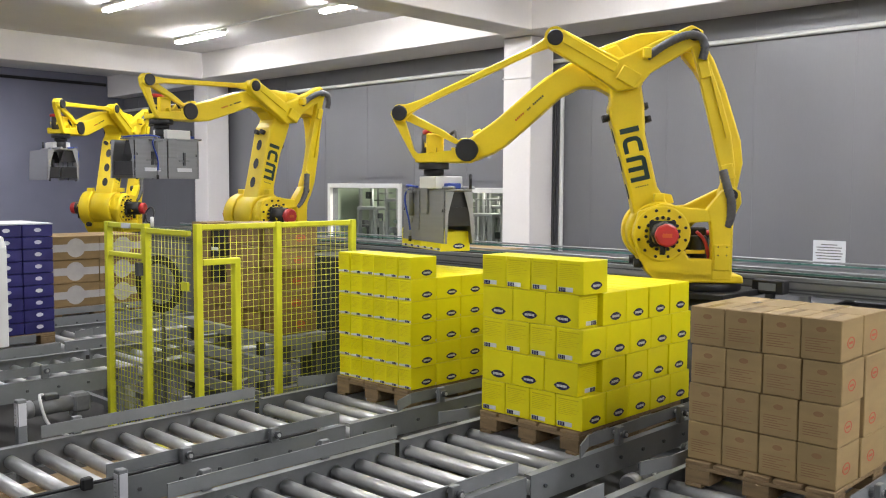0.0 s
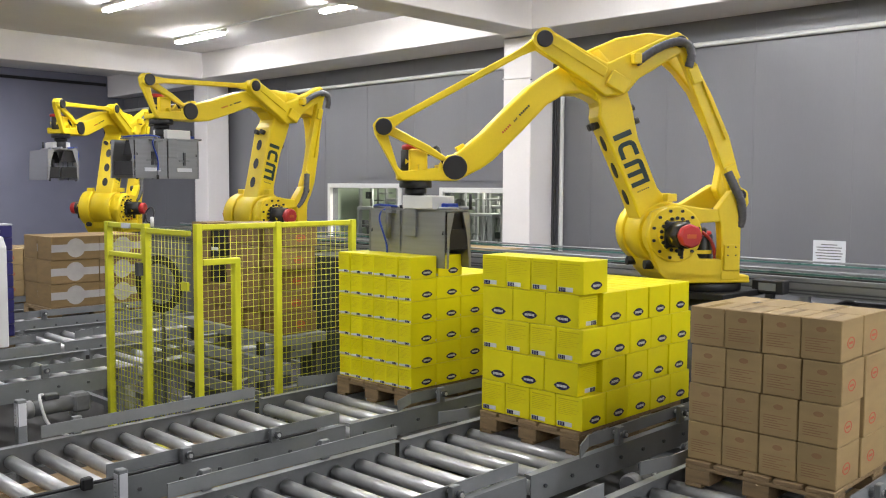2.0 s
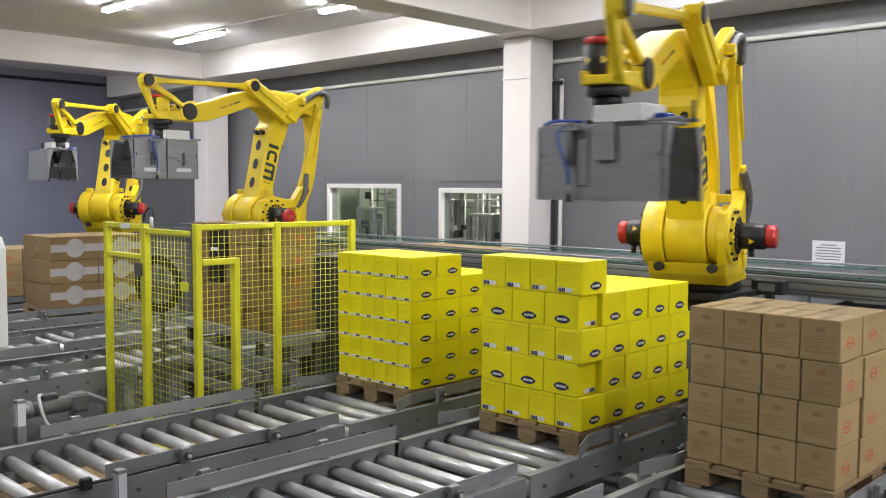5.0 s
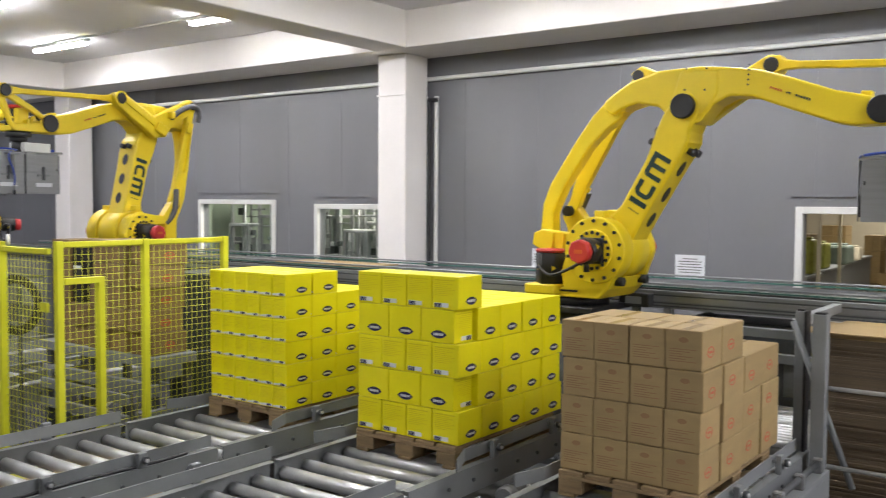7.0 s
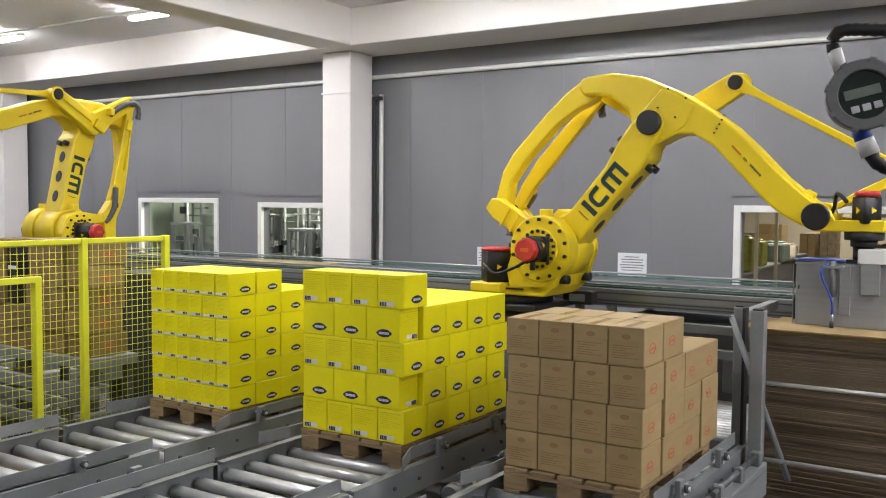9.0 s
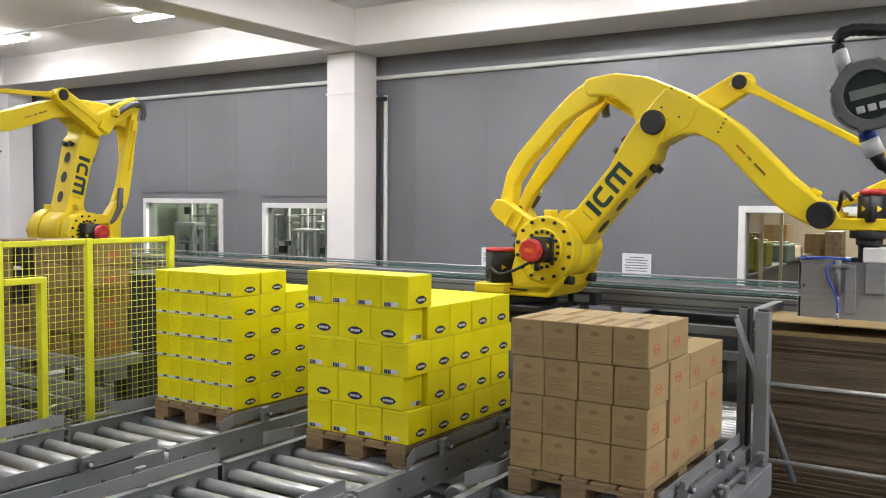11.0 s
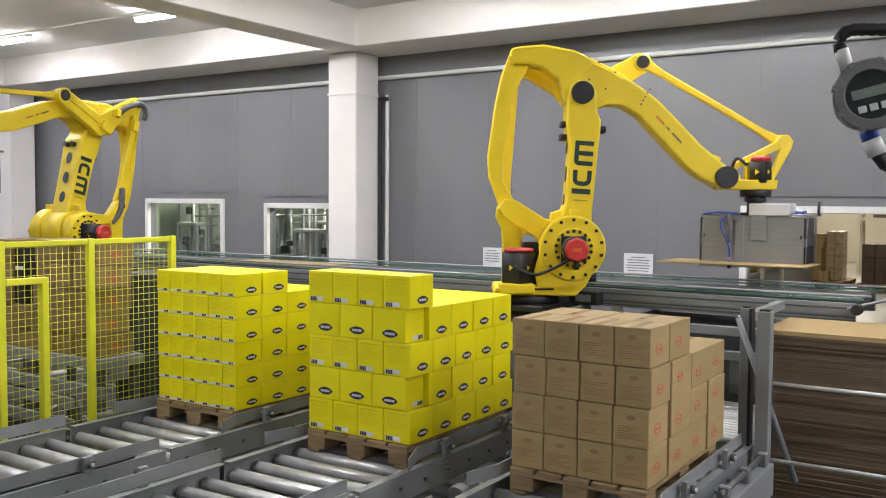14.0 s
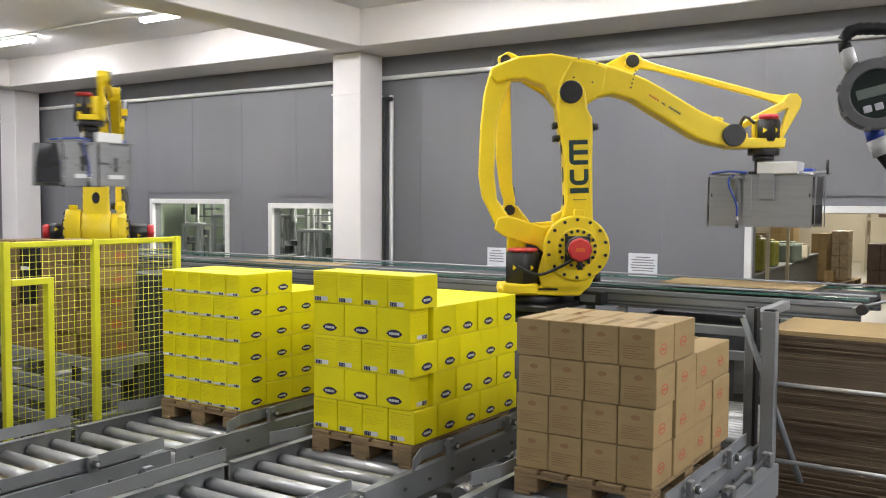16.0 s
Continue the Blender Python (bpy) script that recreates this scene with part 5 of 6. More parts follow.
part("lock_box", B(-6.68, -6.62, -0.07, -0.031, 1.46, 1.56), STEEL_DARK, gate, "dark gate lock")
part("hinge_plate", B(-6.02, -5.93, -0.05, -0.031, 1.4, 1.46), FENCE, gate)
fs = fence(pose(-5.96, 0, 0, 0, 0, 90), [(3.53, 4.24), (4.24, 5.01)], 1.885)
part("opening_post", B(3.83, 3.88, -0.03, 0.03, 0.0, 1.6), FENCE, fs, bevel=0.004)
part("opening_rail", B(3.56, 3.88, -0.031, 0.031, 1.575, 1.62), FENCE, fs, bevel=0.004)

lead = root("plug_lead", "looped black cable with a pale plug on the fence top", "cable", at=pose(-6.655, 3.5, 1.866))
part("loop", sweep(bmesh.new(), [(-0.06, 0.0, 0.008), (-0.055, 0.01, 0.07), (0.0, 0.02, 0.125), (0.06, 0.02, 0.115), (0.085, 0.01, 0.06), (0.05, 0.0, 0.012), (-0.01, 0.0, 0.02), (-0.03, 0.0, 0.08)], 0.007, 6), RUBBER, lead)
part("plug", C((0.075, 0.0, -0.024), (0.075, 0.0, 0.055), 0.014, seg=10), WHITE_PLASTIC, lead, "pale plug")
# machinery seen through the fence
reel = root("hose_reel", "round black hose coil hung behind the fence", "hose reel", at=pose(-7.10, 3.84, 1.33, 0, 0, 22))
for k in range(2):
    part("coil", ring(bmesh.new(), (0, 0.022 * k, 0), (0, -1, 0), 0.245 - 0.012 * k, 0.175, 0.02), RUBBER, reel)
part("bracket", B(-0.012, 0.012, 0.023, 0.045, -1.33, 0.24), STEEL_DARK, reel)
cab = root("control_cabinet", "dark green-grey control cabinet behind the fence", "cabinet", at=pose(-7.2, 5.95, 0))
part("body", B(-0.5, 0.85, -0.2, 0.3, 0.0, 1.46), CABINET, cab, bevel=0.01)
part("door", B(-0.45, 0.80, -0.215, -0.201, 0.1, 1.40), CABINET, cab, bevel=0.006)
part("handle", B(0.45, 0.48, -0.24, -0.216, 0.85, 1.0), ALU, cab)
dk = root("black_crate", "black plastic crate on top of the fenced cartons", "crate", "black crates", at=pose(-7.22, 4.55, 0))
part("body", B(-0.20, 0.07, -0.1, 0.15, FENCED_Z + 2 * FENCED_H + 0.002, 1.78), RUBBER, dk, bevel=0.01)
fr = root("pallet_lift", "dark green steel pallet lift under the fenced pile", "pallet lift", at=pose(-6.6, 4.15, 0))
part("lower_body", B(-0.62, 0.5, 0.0, 0.14, 0.04, 0.36), CABINET, fr, bevel=0.01)
part("front_rail", B(-0.66, 0.56, -0.03, 0.0, 0.44, 0.52), STEEL, fr, bevel=0.004)
part("upper_rail", B(-0.66, 0.56, -0.03, 0.0, 0.60, 0.68), STEEL, fr, bevel=0.004)
for x in (-0.64, -0.04, 0.5):
    part("upright", B(x, x + 0.05, 0.0005, 0.05, 0.0, 0.60), STEEL_DARK, fr)
part("valve_block", B(0.1, 0.26, -0.06, -0.0005, 0.2, 0.32), STEEL_DARK, fr, bevel=0.006)
part("valve_block", B(-0.4, -0.22, -0.06, -0.0005, 0.14, 0.27), CAST_GREY, fr, bevel=0.006)
part("hose", sweep(bmesh.new(), [(0.18, -0.05, 0.3), (0.3, -0.1, 0.42), (0.36, -0.12, 0.56), (0.42, -0.06, 0.62)], 0.009, 6), WHITE_PLASTIC, fr)
tb = root("terminal_box", "pale grey terminal box on a foot behind the fence", "terminal box", at=pose(-7.75, 3.8, 0))
part("body", B(-0.12, 0.14, -0.06, 0.06, 0.16, 0.42), WHITE_PLASTIC, tb, bevel=0.008)
part("foot", B(-0.05, 0.05, -0.04, 0.04, 0, 0.16), STEEL_DARK, tb)
part("paper_label", B(-0.05, 0.06, -0.106, -0.101, 1.58, 1.61), LABEL_WHITE, dk)
tr = root("blue_crate", "blue plastic crate beside the fenced pile", "crate", at=pose(-6.05, 5.6, 0))
part("body", B(-0.2, 0.3, -0.2, 0.3, 0.60, 0.78), BLUE, tr, bevel=0.01)
part("stand", B(-0.15, 0.25, -0.15, 0.25, 0, 0.60), STEEL_DARK, tr)

# white switch cabinet on a post, past the end of the lanes
sw = root("switch_cabinet", "white steel switch cabinet with a sloping roof on a post", "cabinet", at=pose(-6.46, 2.24, 0))
part("body", prism(bmesh.new(), [(-0.3, 1.05), (0.0, 1.05), (0.0, 1.74), (-0.06, 1.81), (-0.3, 1.83)], 0.12), WHITE_PLASTIC, sw, bevel=0.006)
part("post", B(-0.12, -0.03, -0.04, 0.04, 0.0, 1.05), WHITE_PLASTIC, sw, bevel=0.004)

# ---- high infeed conveyor along the wall ----
BELT_Z = 1.455
hc = root("high_conveyor", "high belt conveyor with green guide strips on steel legs", "conveyor", at=pose(0, 0, 0))
HX0, HX1, HY0, HY1 = -14.5, -1.12, 7.30, 8.25
part("belt", B(HX0, HX1, HY0 + 0.06, HY1 - 0.06, BELT_Z - 0.05, BELT_Z), BELT, hc, "dark conveyor belt")
for y in (HY0, HY1):
    part("side_rail", B(HX0, HX1, y - 0.02, y + 0.02, BELT_Z - 0.16, BELT_Z - 0.01), STEEL, hc, bevel=0.004)
    part("slot_rail", B(HX0, HX1, y - 0.026 if y == HY0 else y - 0.02, y - 0.0205 if y == HY0 else y + 0.026, BELT_Z - 0.10, BELT_Z - 0.06), ALU, hc)
    # raised dark strips paint the shade of the rail's slots
    for dz in (-0.05, -0.115, -0.14):
        part("groove", B(HX0, HX1, y - 0.024 if y == HY0 else y - 0.02, y - 0.0202 if y == HY0 else y + 0.024, BELT_Z + dz - 0.006, BELT_Z + dz + 0.006), STEEL_DARK, hc, "dark strip painting the shade of a rail slot")
    part("guide_strip", B(HX0, HX1 + 0.05, y - 0.012, y + 0.012, BELT_Z + 0.010, BELT_Z + 0.024), TEAL, hc, "green plastic guide strip")
    part("guide_rod", C((HX0, y, BELT_Z + 0.045), (HX1 + 0.1, y, BELT_Z + 0.045), 0.01, seg=8), ALU, hc)
    for k in range(9):
        x = HX0 + 0.3 + k * 1.6
        part("leg", B(x - 0.035, x + 0.035, y - 0.035, y + 0.035, 0, BELT_Z - 0.16), STEEL, hc)
for k in range(9):
    x = HX0 + 0.3 + k * 1.6
    part("cross_bar", B(x - 0.02, x + 0.02, HY0 + 0.035, HY1 - 0.035, 0.9, 0.95), STEEL, hc)
for x0, x1, m in ((-1.83, -1.755, STEEL), (-1.755, -1.685, RUBBER), (-1.685, -1.56, CAST_GREY), (-1.555, -1.455, RUBBER), (-1.455, -1.32, STEEL)):
    part("bearer", B(x0, x1, 7.24, 7.276, 1.0, BELT_Z - 0.165), m, hc, "steel bearer under the belt's end")
part("end_knob", C((HX1 + 0.02, HY0 - 0.12, BELT_Z - 0.05), (HX1 + 0.02, HY0 - 0.03, BELT_Z - 0.05), 0.04, seg=12), RUBBER, hc, "black adjusting knob")
part("end_rod", C((HX1 - 0.05, HY0 - 0.06, BELT_Z - 0.05), (HX1 + 0.25, HY0 + 0.05, BELT_Z + 0.04), 0.012, seg=8), ALU, hc)
# made-up block that keeps the space under the belt dark
dh = root("drive_housing", "dark steel block added to darken the space under the high belt", "drive unit", at=pose(-2.2, 7.75, 0))
part("body", B(-0.75, 0.62, -0.24, 0.24, 0.35, 1.2), STEEL_DARK, dh, bevel=0.012)
part("cover_plate", B(-0.6, -0.05, -0.25, -0.2405, 0.5, 1.05), STEEL, dh, bevel=0.004)
part("vent_plate", B(0.1, 0.5, -0.25, -0.2405, 0.62, 0.95), CAST_GREY, dh, bevel=0.004)
for x in (-0.68, 0.52):
    for y in (-0.2, 0.16):
        part("leg", B(x, x + 0.05, y, y + 0.05, 0, 0.35), STEEL_DARK, dh)
# lower parallel beams in front of the belt
for z, y in ((1.16, 7.05), (0.98, 7.0)):
    b = root("support_beam", "grey steel support beam of the conveyor gantry", "beam", "support beams")
    part("beam", B(-3.05, -1.5, y - 0.03, y + 0.03, z, z + 0.07), STEEL, b, bevel=0.004)
    for x in (-3.0, -1.55):
        part("leg", B(x - 0.03, x + 0.03, y - 0.028, y + 0.028, 0, z - 0.001), STEEL_DARK, b)
jb = root("junction_box", "black junction box on a steel bracket beside the robot", "junction box", at=pose(-3.16, 7.0, 0))
part("body", B(-0.13, 0.13, -0.06, 0.06, 1.33, 1.44), RUBBER, jb, bevel=0.008)
part("window", B(-0.07, 0.07, -0.064, -0.061, 1.355, 1.415), STEEL, jb)
part("bracket", B(-0.03, 0.03, -0.03, 0.03, 0, 1.33), STEEL_DARK, jb)
th = thing("flat_carton_sheet", B(-8.0, -6.6, 7.5, 8.1, BELT_Z + 0.001, BELT_Z + 0.012), CARTON, "flat brown cardboard sheet lying on the belt", "sheet", "cardboard sheets")
loose_sheet = thing("flat_carton_sheet", B(-0.6, 0.6, -0.29, 0.29, -0.004, 0.004), CARTON, "flat brown cardboard sheet lifted by the gripper", "sheet", "cardboard sheets")

# ---- stack of cardboard sheets in its rack ----
sx, sy = -0.943, 6.666
pallet_s = copy_thing(pallet, pose(sx - 0.6, sy, 0.0, 0, 0, -90))
stk = root("sheet_stack", "tall stack of brown cardboard slip sheets", "cardboard stack", at=pose(sx, sy, 0))
z = 0.146
k = 0
while z < 1.325:
    h = random.uniform(0.008, 0.022)
    h = min(h, 1.334 - z)
    dx, dy = random.uniform(-0.006, 0.006), random.uniform(-0.006, 0.006)
    # sheets below 1.30 are the darker brown, those above the carton brown
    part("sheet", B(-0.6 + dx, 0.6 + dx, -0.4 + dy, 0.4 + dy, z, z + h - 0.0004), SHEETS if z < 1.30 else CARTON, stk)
    z += h
rack = root("sheet_rack", "grey steel rack of uprights and rods round the cardboard stack", "rack")
for x, y, w in ((-1.43, 5.9, 0.042), (-1.58, 6.02, 0.032)):
    part("upright", B(x - w, x + w, y - w, y + w, 0, 1.5), STEEL, rack, bevel=0.004)
    part("end_cap", B(x - w + 0.01, x + w - 0.01, y - w + 0.01, y + w - 0.01, 1.5, 1.51), RUBBER, rack)
part("upright", B(0.2, 0.3, 5.85, 5.95, 0, 1.5), STEEL, rack, bevel=0.004)
for z in (0.12, 0.55, 1.04):
    part("rod", C((-1.38, 5.92, z), (0.2, 5.92, z), 0.014, seg=8), ZINC, rack)
bm = cyl(bmesh.new(), (-1.618, 5.963, 1.436), (-1.237, 5.963, 0.42), 0.02, 4)
part("brace", bm, STEEL, rack)
part("black_strip", B(-1.553, -1.535, 5.98, 6.06, 0.0, 1.5), RUBBER, rack)
part("top_bar", B(-1.62, -1.56, 6.06, 7.0, 1.40, 1.46), STEEL, rack)

# drive unit at the foot of the brown pile
du = root("chain_drive", "white-grey steel chain drive frame beside the conveyor", "drive unit", at=pose(-1.36, 5.2, 0))
part("frame_plate", B(-0.10, 0.02, -0.45, 0.62, 0.52, 0.56), STEEL, du, bevel=0.004)
part("side_plate", B(0.012, 0.02, -0.45, 0.62, 0.36, 0.52), STEEL, du)
part("shaft", C((-0.02, -0.4, 0.62), (-0.02, 0.5, 0.62), 0.018, seg=10), STEEL_DARK, du)
for y in (-0.3, 0.1, 0.5):
    part("bearing_block", B(-0.05, 0.01, y - 0.025, y + 0.025, 0.56, 0.65), CAST_GREY, du, bevel=0.008)

# ---- flow meter close to the camera ----
GX, GY, GZ = -0.420, 2.85, 2.48
fm = root("flow_meter", "grey round flow meter with dark display and black hoses", "flow meter", at=pose(GX, GY, GZ, 0, 0, 14))
part("housing", C((0, 0.09, 0), (0, -0.05, 0), 0.092, seg=32), CAST_GREY, fm, bevel=0.012)
part("bezel", ring(bmesh.new(), (0, -0.05, 0), (0, -1, 0), 0.1, 0.068, 0.02, 32), CAST_GREY, fm, bevel=0.004)
for k in range(8):
    a = k * math.pi / 4 + 0.2
    part("bezel_rib", B(-0.008, 0.008, -0.072, -0.03, 0.09, 0.104), CAST_GREY, fm).rotation_euler = (0, a, 0)
part("display", C((0, -0.05, 0), (0, -0.056, 0), 0.069, seg=32), LCD, fm, "dark display window")
part("lcd", B(-0.05, 0.045, -0.0605, -0.0565, -0.005, 0.022), MACHINE_GREEN, fm, "green lcd strip").rotation_euler = (0, radians(-14), 0)
for k in range(3):
    part("button", B(-0.042 + 0.03 * k, -0.02 + 0.03 * k, -0.061, -0.0565, -0.045, -0.025), LABEL_WHITE, fm, "pale button", bevel=0.002).rotation_euler = (0, radians(-14), 0)
part("cable_gland", C((-0.055, 0.02, 0.075), (-0.075, 0.02, 0.14), 0.02, seg=10), WHITE_PLASTIC, fm)
part("hose", sweep(bmesh.new(), [(-0.075, 0.02, 0.13), (-0.08, 0.02, 0.17), (-0.05, 0.02, 0.195), (0.06, 0.02, 0.19), (0.2, 0.03, 0.185), (0.30, 0.05, 0.18)], 0.018, 10, 0.07), RUBBER, fm, "black corrugated hose")
part("blue_union", C((0.0, 0.02, -0.09), (0.01, 0.02, -0.12), 0.025, seg=12), BLUE, fm)
part("lower_gland", C((0.01, 0.02, -0.12), (0.03, 0.02, -0.165), 0.028, seg=10), WHITE_PLASTIC, fm)
part("hose", sweep(bmesh.new(), [(0.03, 0.02, -0.16), (0.05, 0.02, -0.19), (0.12, 0.03, -0.215), (0.30, 0.05, -0.23)], 0.02, 10, 0.07), RUBBER, fm, "black corrugated hose")
part("stand_pole", B(0.30, 0.35, 0.03, 0.08, -GZ, 0.3), STEEL, fm)
part("stand_arm", C((0.05, 0.06, 0.0), (0.31, 0.055, 0.0), 0.02, seg=10), STEEL, fm)

# ---- rooms behind the openings ----
def machine(x, y, w, d, h, mt, label, cat="machine"):
    m = root("filling_machine", label, cat, "filling machines", at=pose(x, y, 0))
    part("base", B(-w / 2, w / 2, -d / 2, d / 2, 0, h * 0.5), mt, m, bevel=0.01)
    for sx_ in (-1, 1):
        for sy_ in (-1, 1):
            part("frame_post", B(sx_ * (w / 2 - 0.03) - 0.025, sx_ * (w / 2 - 0.03) + 0.025, sy_ * (d / 2 - 0.03) - 0.025, sy_ * (d / 2 - 0.03) + 0.025, h * 0.5, h), ALU, m)
    part("top_frame", B(-w / 2, w / 2, -d / 2, d / 2, h, h + 0.05), ALU, m, bevel=0.006)
    for k in range(int(w / 0.14)):
        x0 = -w / 2 + 0.08 + k * 0.14
        mt2 = (ALU, STEEL_DARK, MACHINE_GREEN, STEEL, CABINET)[random.randrange(5)]
        top = h * random.uniform(0.6, 0.92)
        part("filling_head", C((x0, 0, h * 0.5), (x0, 0, top), random.uniform(0.012, 0.035), seg=8), mt2, m)
        z0 = h * random.uniform(0.55, 0.85)
        part("hopper", B(x0 - 0.06, x0 + 0.05, -d / 2 + 0.04, -d / 2 + 0.14, z0, z0 + random.uniform(0.05, 0.18)), mt2, m, bevel=0.006)
    part("guard_rail", C((-w / 2, -d / 2, h * 0.62), (w / 2, -d / 2, h * 0.62), 0.012, seg=6), ALU, m)
    part("control_box", B(w / 2 - 0.16, w / 2 - 0.04, -d / 2 - 0.05, -d / 2, h * 0.55, h * 0.66), STEEL, m)
    return m


for k, (mx, my, mw, mh, mt) in enumerate(((-12.2, 10.75, 0.5, 1.75, STEEL), (-11.45, 10.85, 0.7, 1.9, ALU), (-13.0, 11.6, 0.8, 2.3, MACHINE_GREEN), (-9.45, 10.7, 0.5, 1.7, ALU),
                                          (-8.85, 10.75, 0.45, 1.95, STEEL), (-10.3, 11.2, 0.7, 2.1, STEEL), (-12.0, 12.0, 0.9, 2.0, MACHINE_GREEN), (-9.9, 11.6, 0.7, 1.8, MACHINE_GREEN))):
    machine(mx, my, mw, 0.35, mh, mt, "bright steel framed filling unit behind the window")
    fp = root("overhead_pipe", "thin steel pipes over the filling line", "pipe", "overhead pipes", at=pose(mx, my + 0.25, 0))
    part("pipe", C((-0.3, 0, 0), (-0.3, 0, 2.4), 0.02, seg=8), ALU, fp)
    part("pipe", C((-0.5, 0, 1.75 + 0.07 * (k % 4)), (0.5, 0, 1.75 + 0.07 * (k % 4)), 0.012, seg=8), STEEL, fp)
    part("lamp_strip", B(-0.1, 0.12, -0.02, 0.02, 2.02, 2.05), ALU, fp)
machine(-12.4, 12.4, 1.0, 0.8, 2.3, MACHINE_GREEN, "grey-green filling machine behind the window")
machine(-11.2, 11.5, 1.2, 0.6, 1.9, STEEL_DARK, "dark filling machine behind the window")
machine(-13.2, 13.2, 1.4, 0.6, 2.6, ALU, "aluminium framed machine behind the window")
machine(-10.0, 12.2, 1.1, 0.7, 2.2, MACHINE_GREEN, "grey-green packing machine behind the window")
machine(-8.9, 11.4, 1.1, 0.5, 1.8, ALU, "aluminium framed packing machine behind the window")
machine(-10.9, 13.4, 1.5, 0.6, 2.6, STEEL, "grey machine at the back of the room")
cp = root("operator_console", "grey operator console with lit indicator lamps", "console", at=pose(-8.12, 10.45, 0))
part("body", B(-0.16, 0.16, -0.06, 0.06, 1.15, 1.62), STEEL, cp, bevel=0.008)
part("post", B(-0.03, 0.03, -0.03, 0.03, 0, 1.15), STEEL, cp)
for k, (mt, z) in enumerate(((LED_YELLOW, 1.5), (STEEL_DARK, 1.38), (LED_RED, 1.26))):
    part("indicator", C((0.02, -0.06, z), (0.02, -0.085, z), 0.022, seg=10), mt, cp)
    part("push_button", C((-0.08, -0.06, z), (-0.08, -0.08, z), 0.02, seg=10), STEEL_DARK, cp)
bl = thing("blue_screen_panel", B(-8.0, -7.75, 11.3, 11.36, 1.6, 2.0), BLUE, "blue panel behind the window", "panel")
thing("blue_panel_post", B(-7.9, -7.86, 11.36, 11.4, 0, 2.0), STEEL, "thin grey post of the blue panel", "post")


# ---- deep store hall behind the tall opening ----
def bench(x, y0, y1):
    b = root("work_bench", "long grey steel work bench in the store hall", "bench", "store benches", at=pose(x, y0, 0))
    n = y1 - y0
    part("top", B(-0.4, 0.4, 0, n, 0.90, 0.95), STEEL, b, bevel=0.01)
    part("front_panel", B(0.34, 0.37, 0.05, n - 0.05, 0.12, 0.90), CAST_GREY, b)
    for y in (0.05, n - 0.1):
        for sx_ in (-0.36, 0.30):
            part("leg", B(sx_, sx_ + 0.05, y, y + 0.05, 0, 0.90), ALU, b)
    return b


for y0, y1, bx in ((15.0, 17.4, -4.62), (17.5, 19.9, -4.80), (20.0, 22.4, -4.98), (22.5, 24.4, -5.16)):
    bench(bx, y0, y1)
for x, y, w, h, mt, lab in ((-4.42, 17.0, 0.34, 0.62, TARP, "yellow-green wrapped bundle on a work bench"), (-4.62, 18.6, 0.4, 0.5, TARP, "yellow-green wrapped bundle on a work bench"),
                            (-4.62, 20.3, 0.5, 0.4, MACHINE_GREEN, "grey-green crate on a work bench"), (-4.75, 22.0, 0.45, 0.3, ROOM_CREAM, "cream box on a work bench")):
    b = root("wrapped_bundle", lab, "bundle", "bench bundles", at=pose(x, y, 0.951, 0, 0, random.uniform(-8, 8)))
    part("body", B(-w / 2, w / 2, -w / 2, w / 2, 0, h), mt, b, bevel=0.05, seg=2)
    part("top_fold", B(-w / 3, w / 3, -w / 4, w / 4, h, h + 0.04), mt, b, bevel=0.015)
for x, y in ((-4.1, 16.6), (-4.35, 19.2)):
    c = root("bench_post", "pale yellow steel post beside the benches", "post", "store posts", at=pose(x, y, 0))
    part("upright", B(-0.03, 0.03, -0.03, 0.03, 0, 2.6), ROOM_CREAM, c)
    part("foot", B(-0.07, 0.07, -0.07, 0.07, 0, 0.012), ROOM_CREAM, c)


def store_load(x, y, w, d, tiers, h, mt, label):
    """A pallet load of a few tiers of cartons."""
    pl = copy_thing(pallet, pose(x, y - 0.5, 0))
    ld = root("pallet_load", label, "pallet load", "store loads", at=pose(x, y, 0.146, 0, 0, random.uniform(-3, 3)))
    for k in range(tiers):
        for c in (-1, 1):
            a, b = sorted((c * 0.003, c * w / 2))
            part("carton", B(a, b, -d / 2, d / 2, k * h, (k + 1) * h - 0.004), mt, ld, bevel=0.01)


store_load(-5.05, 26.3, 0.40, 0.8, 3, 0.42, CARTON, "tall brown cartons on a pallet in the store hall")
store_load(-4.66, 26.9, 0.42, 0.9, 4, 0.33, WRAP, "film-wrapped brown cartons on a pallet in the store hall")
store_load(-4.72, 25.6, 0.24, 0.3, 1, 0.3, CARTON, "small brown carton on a pallet in the store hall")
store_load(-3.55, 26.3, 0.62, 0.9, 3, 0.34, BROWN_DARK, "dark brown crates on a pallet in the store hall")
store_load(-2.7, 26.2, 0.8, 0.9, 4, 0.34, BROWN_DARK, "dark brown crates on a pallet in the store hall")
store_load(-2.9, 29.6, 0.8, 0.9, 4, 0.36, CARTON, "brown cartons on a pallet in the store hall")
store_load(-7.6, 33.0, 0.8, 0.9, 4, 0.34, CARTON, "brown cartons on a pallet in the store hall")
store_load(-8.6, 34.0, 0.8, 0.9, 3, 0.34, WRAP, "film-wrapped brown cartons on a pallet in the store hall")
sh = root("store_rack", "cream steel pallet rack in the store hall", "rack", at=pose(-4.9, 32.0, 0))
for x in (0.0, 1.9):
    for y in (0.0, 0.9):
        part("upright", B(x - 0.05, x + 0.05, y - 0.05, y + 0.05, 0, 3.0), ROOM_CREAM, sh)
for z in (1.68, 2.6):
    part("shelf_beam", B(0.05, 1.85, -0.03, 0.93, z, z + 0.1), ROOM_CREAM, sh)
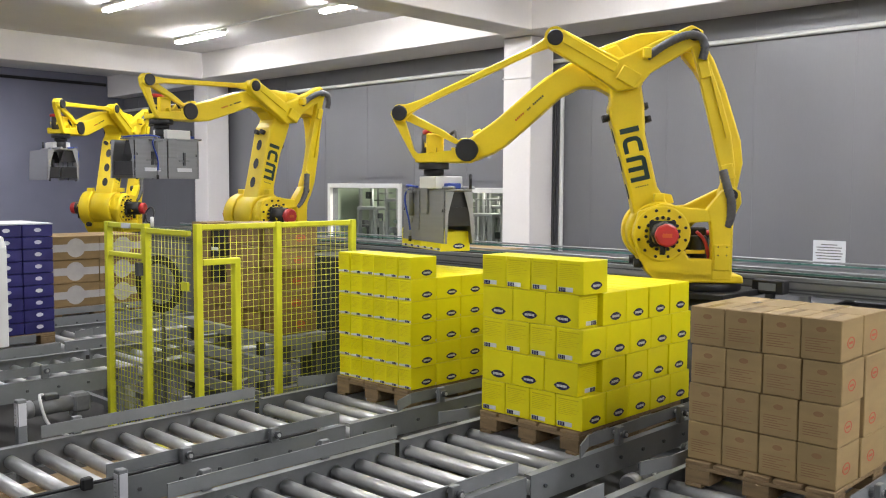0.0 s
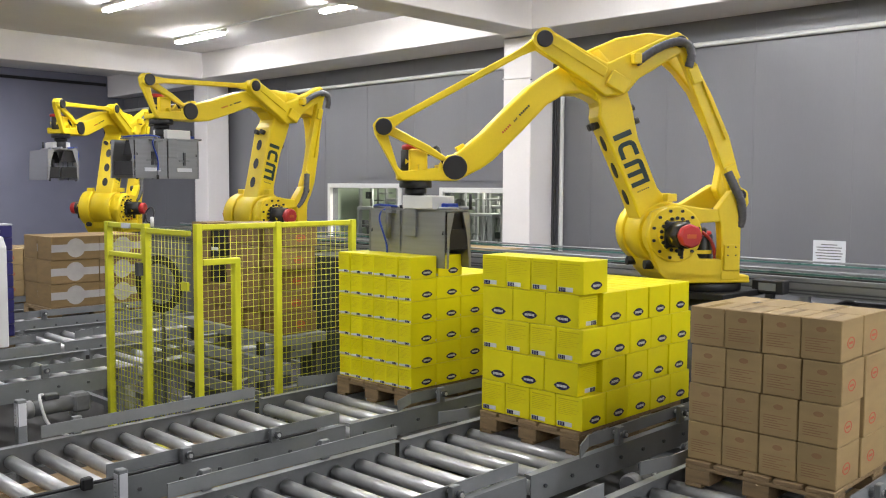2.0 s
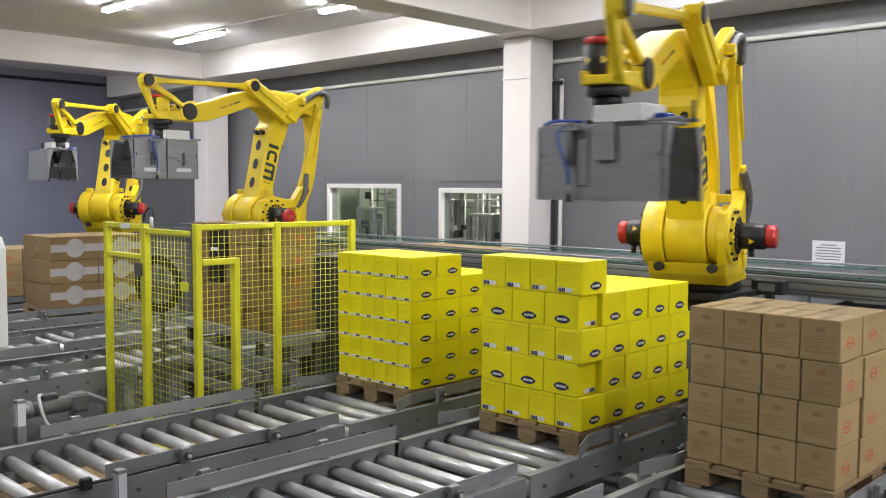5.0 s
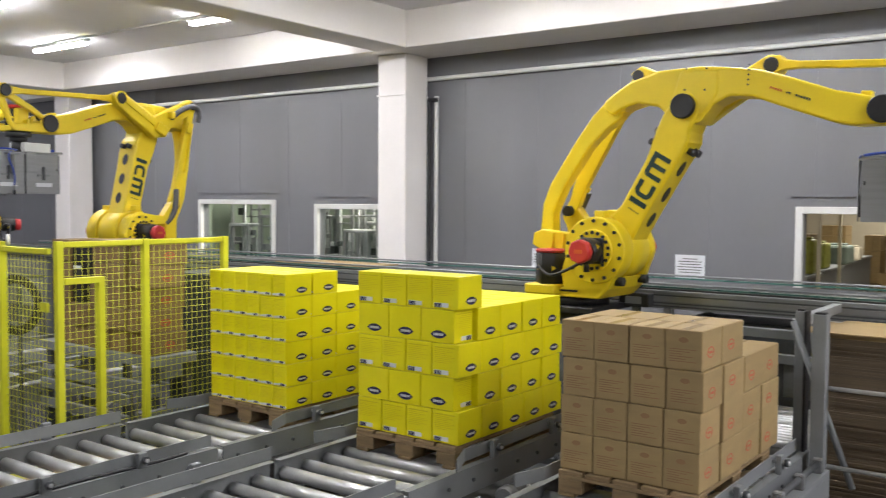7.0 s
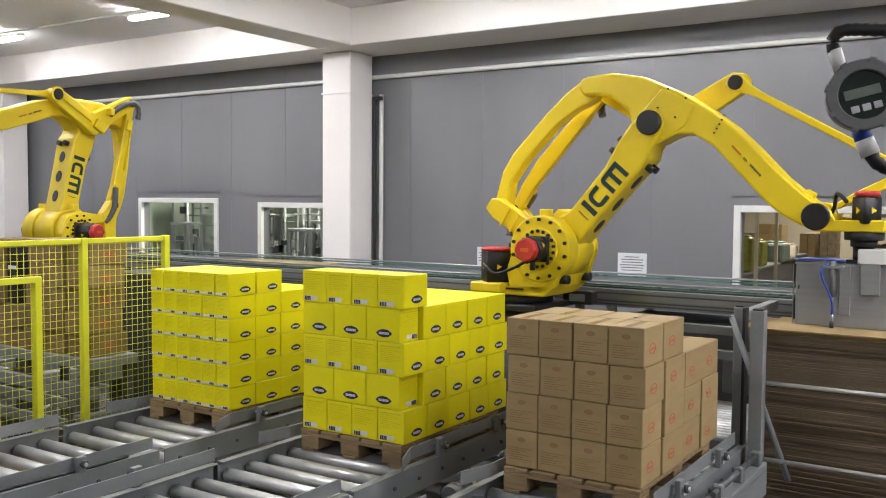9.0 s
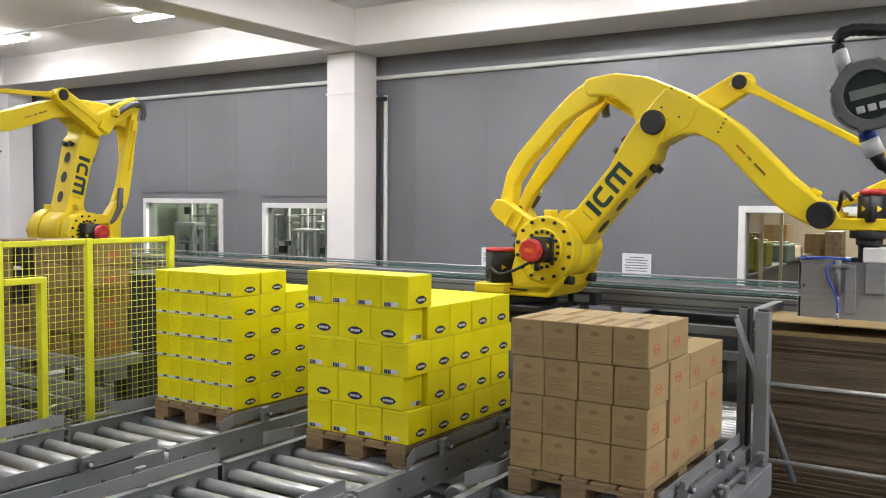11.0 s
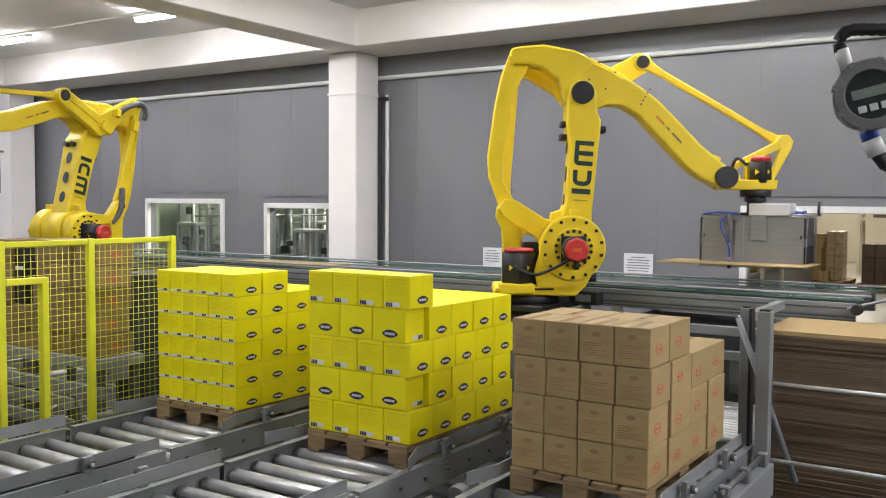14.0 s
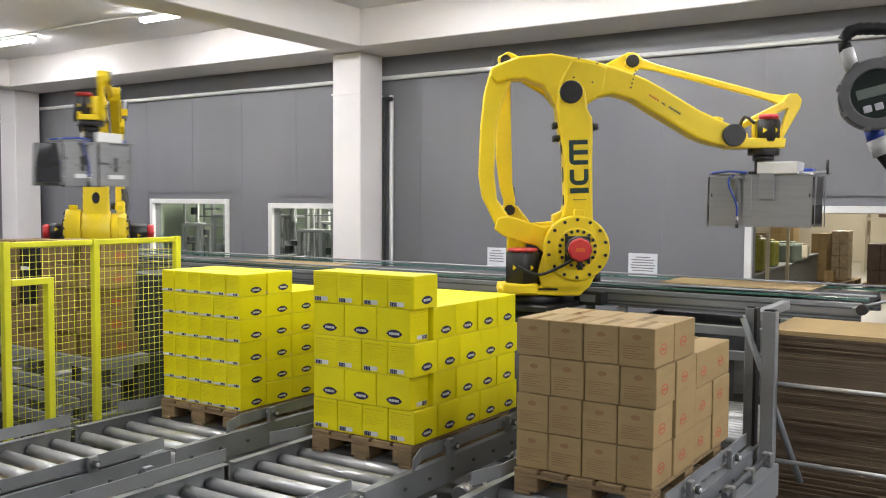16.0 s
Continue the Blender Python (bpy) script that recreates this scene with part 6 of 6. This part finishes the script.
part("stored_box", B(0.4, 1.0, 0.1, 0.8, 1.784, 2.1), BROWN_DARK, sh)
part("stored_box", B(1.1, 1.7, 0.1, 0.8, 1.784, 2.0), CARTON, sh)


# ---- what moves ----
def motions():
    near_a = [(0.0, 218.0, 13.7, -24.9, -21), (0.25, 225.6, 14.6, -26.2, -9), (0.5, 229.8, 17.1, -27.7, -2), (1.0, 232.1, 22.3, -29.0, 0), (1.3, 232.3, 22.9, -29.0, 0), (3.1, 232.2, 22.9, -29.0, 0),
              (3.5, 231.9, 20.6, -24.8, 0), (3.7, 231.8, 18.0, -19.0, 0), (4.2, 240.0, 15.0, -9.0, 0), (5.0, 285.0, 19.0, -7.0, 0)]
    near_b = [(5.8, 333.0, 27.2, -8.9, 0), (6.0, 344.4, 28.3, -6.3, 0), (6.5, 357.2, 29.9, -4.8, 0), (7.0, 358.0, 30.2, -4.0, 0), (7.5, 359.2, 32.1, -13.9, 0), (8.0, 359.2, 39.3, -28.1, 0),
              (8.5, 359.1, 40.2, -29.6, 0), (9.0, 359.1, 40.3, -30.0, 0), (10.9, 359.1, 40.3, -30.0, 0), (11.5, 359.1, 34.5, -19.6, 0), (12.0, 359.1, 30.0, -3.8, 0)]
    near_c = [(12.5, 364.7, 24.3, -4.4, 0), (13.0, 381.9, 7.9, -8.0, 0), (13.5, 391.1, -1.4, -13.6, 0), (14.0, 392.5, 3.7, -29.7, 0), (14.5, 392.6, 8.7, -37.9, 0), (15.0, 392.5, 8.3, -36.8, 0),
              (15.5, 391.8, 3.8, -27.3, 0), (16.0, 391.6, -2.1, -14.5, 0)]
    grip = key_robot(robot_near, smooth(near_a + near_b + near_c))
    mid = [(0.0, 275.3, -14.4, -2.1, 99), (15.0, 275.3, -14.4, -2.1, 99), (15.4, 279.0, -14.0, -2.0, 99), (15.6, 287.0, -13.0, -2.0, 99), (15.8, 304.0, -11.0, -1.0, 98), (16.0, 322.0, -9.0, 0.0, 97)]
    key_robot(robot_mid, smooth(mid))
    far = [(0.0, 306.2, -17.8, -1.8, 174), (5.85, 306.2, -17.8, -1.8, 174), (6.2, 311.5, -16.5, -2.0, 177), (6.4, 321.0, -15.0, -2.0, 181), (6.6, 331.0, -14.0, -2.0, 186), (6.9, 339.0, -13.5, -2.0, 190), (7.3, 341.0, -13.5, -2.0, 191), (16.0, 341.0, -13.5, -2.0, 191)]
    key_robot(robot_far, smooth(far))
    # the black pushers drop once the cartons are let go
    for k in ("pusher", "pusher_back"):
        walk(robot_near[k], [(0.0, pose(0, 0, 0)), (2.0, pose(0, 0, 0)), (2.5, pose(0, 0, -0.105)), (16.0, pose(0, 0, -0.105))])
    for k in ("flap", "flap_back"):
        walk(robot_near[k], [(0.0, pose(0, 0, 0)), (2.0, pose(0, 0, 0)), (2.5, pose(0, 0.15, -0.105)), (16.0, pose(0, 0.15, -0.105))])
    walk(robot_near["plate_left"], [(0.0, pose(0, 0, 0)), (2.0, pose(0, 0, 0)), (2.5, pose(0, 0.15, 0)), (16.0, pose(0, 0.15, 0))])
    base = pose(-3.594, 6.702, 0)
    held = dict((round(t, 2), base @ m) for t, m in grip)
    # the row of cartons rides down with the gripper and stays on the pile
    rest = held[1.3]
    inv = rest.inverted()
    for ob, home in carried_cartons:
        walk(ob, [(t, (m if t <= 1.3 else rest) @ inv @ home) for t, m in sorted(held.items()) if t <= 1.3 or abs(t - 16.0) < 0.01 or abs(t - 1.4) < 0.01])
    # the loose sheet is lifted off the stack and laid on the high conveyor
    take, lay = held[10.9], held[14.5]
    home = Matrix.Translation(take.translation - lay.translation + Vector((-2.08, 7.60, BELT_Z + 0.062)))
    on_stack = Matrix.Translation((0, 0, 1.3395 - home.translation.z)) @ home
    rows = [(0.0, on_stack), (10.5, on_stack)]
    for t, m in sorted(held.items()):
        if 10.8 <= t <= 14.5:
            rows.append((t, m @ take.inverted() @ home))
    rows += [(14.6, lay @ take.inverted() @ home), (16.0, lay @ take.inverted() @ home)]
    walk(loose_sheet, rows)
    # the navy load rolls away along its lane
    for ob, home in navy_load:
        walk(ob, [(0.0, home), (3.0, Matrix.Translation((0, -0.63, 0)) @ home), (7.0, Matrix.Translation((0, -1.5, 0)) @ home), (16.0, Matrix.Translation((0, -1.5, 0)) @ home)])


motions()
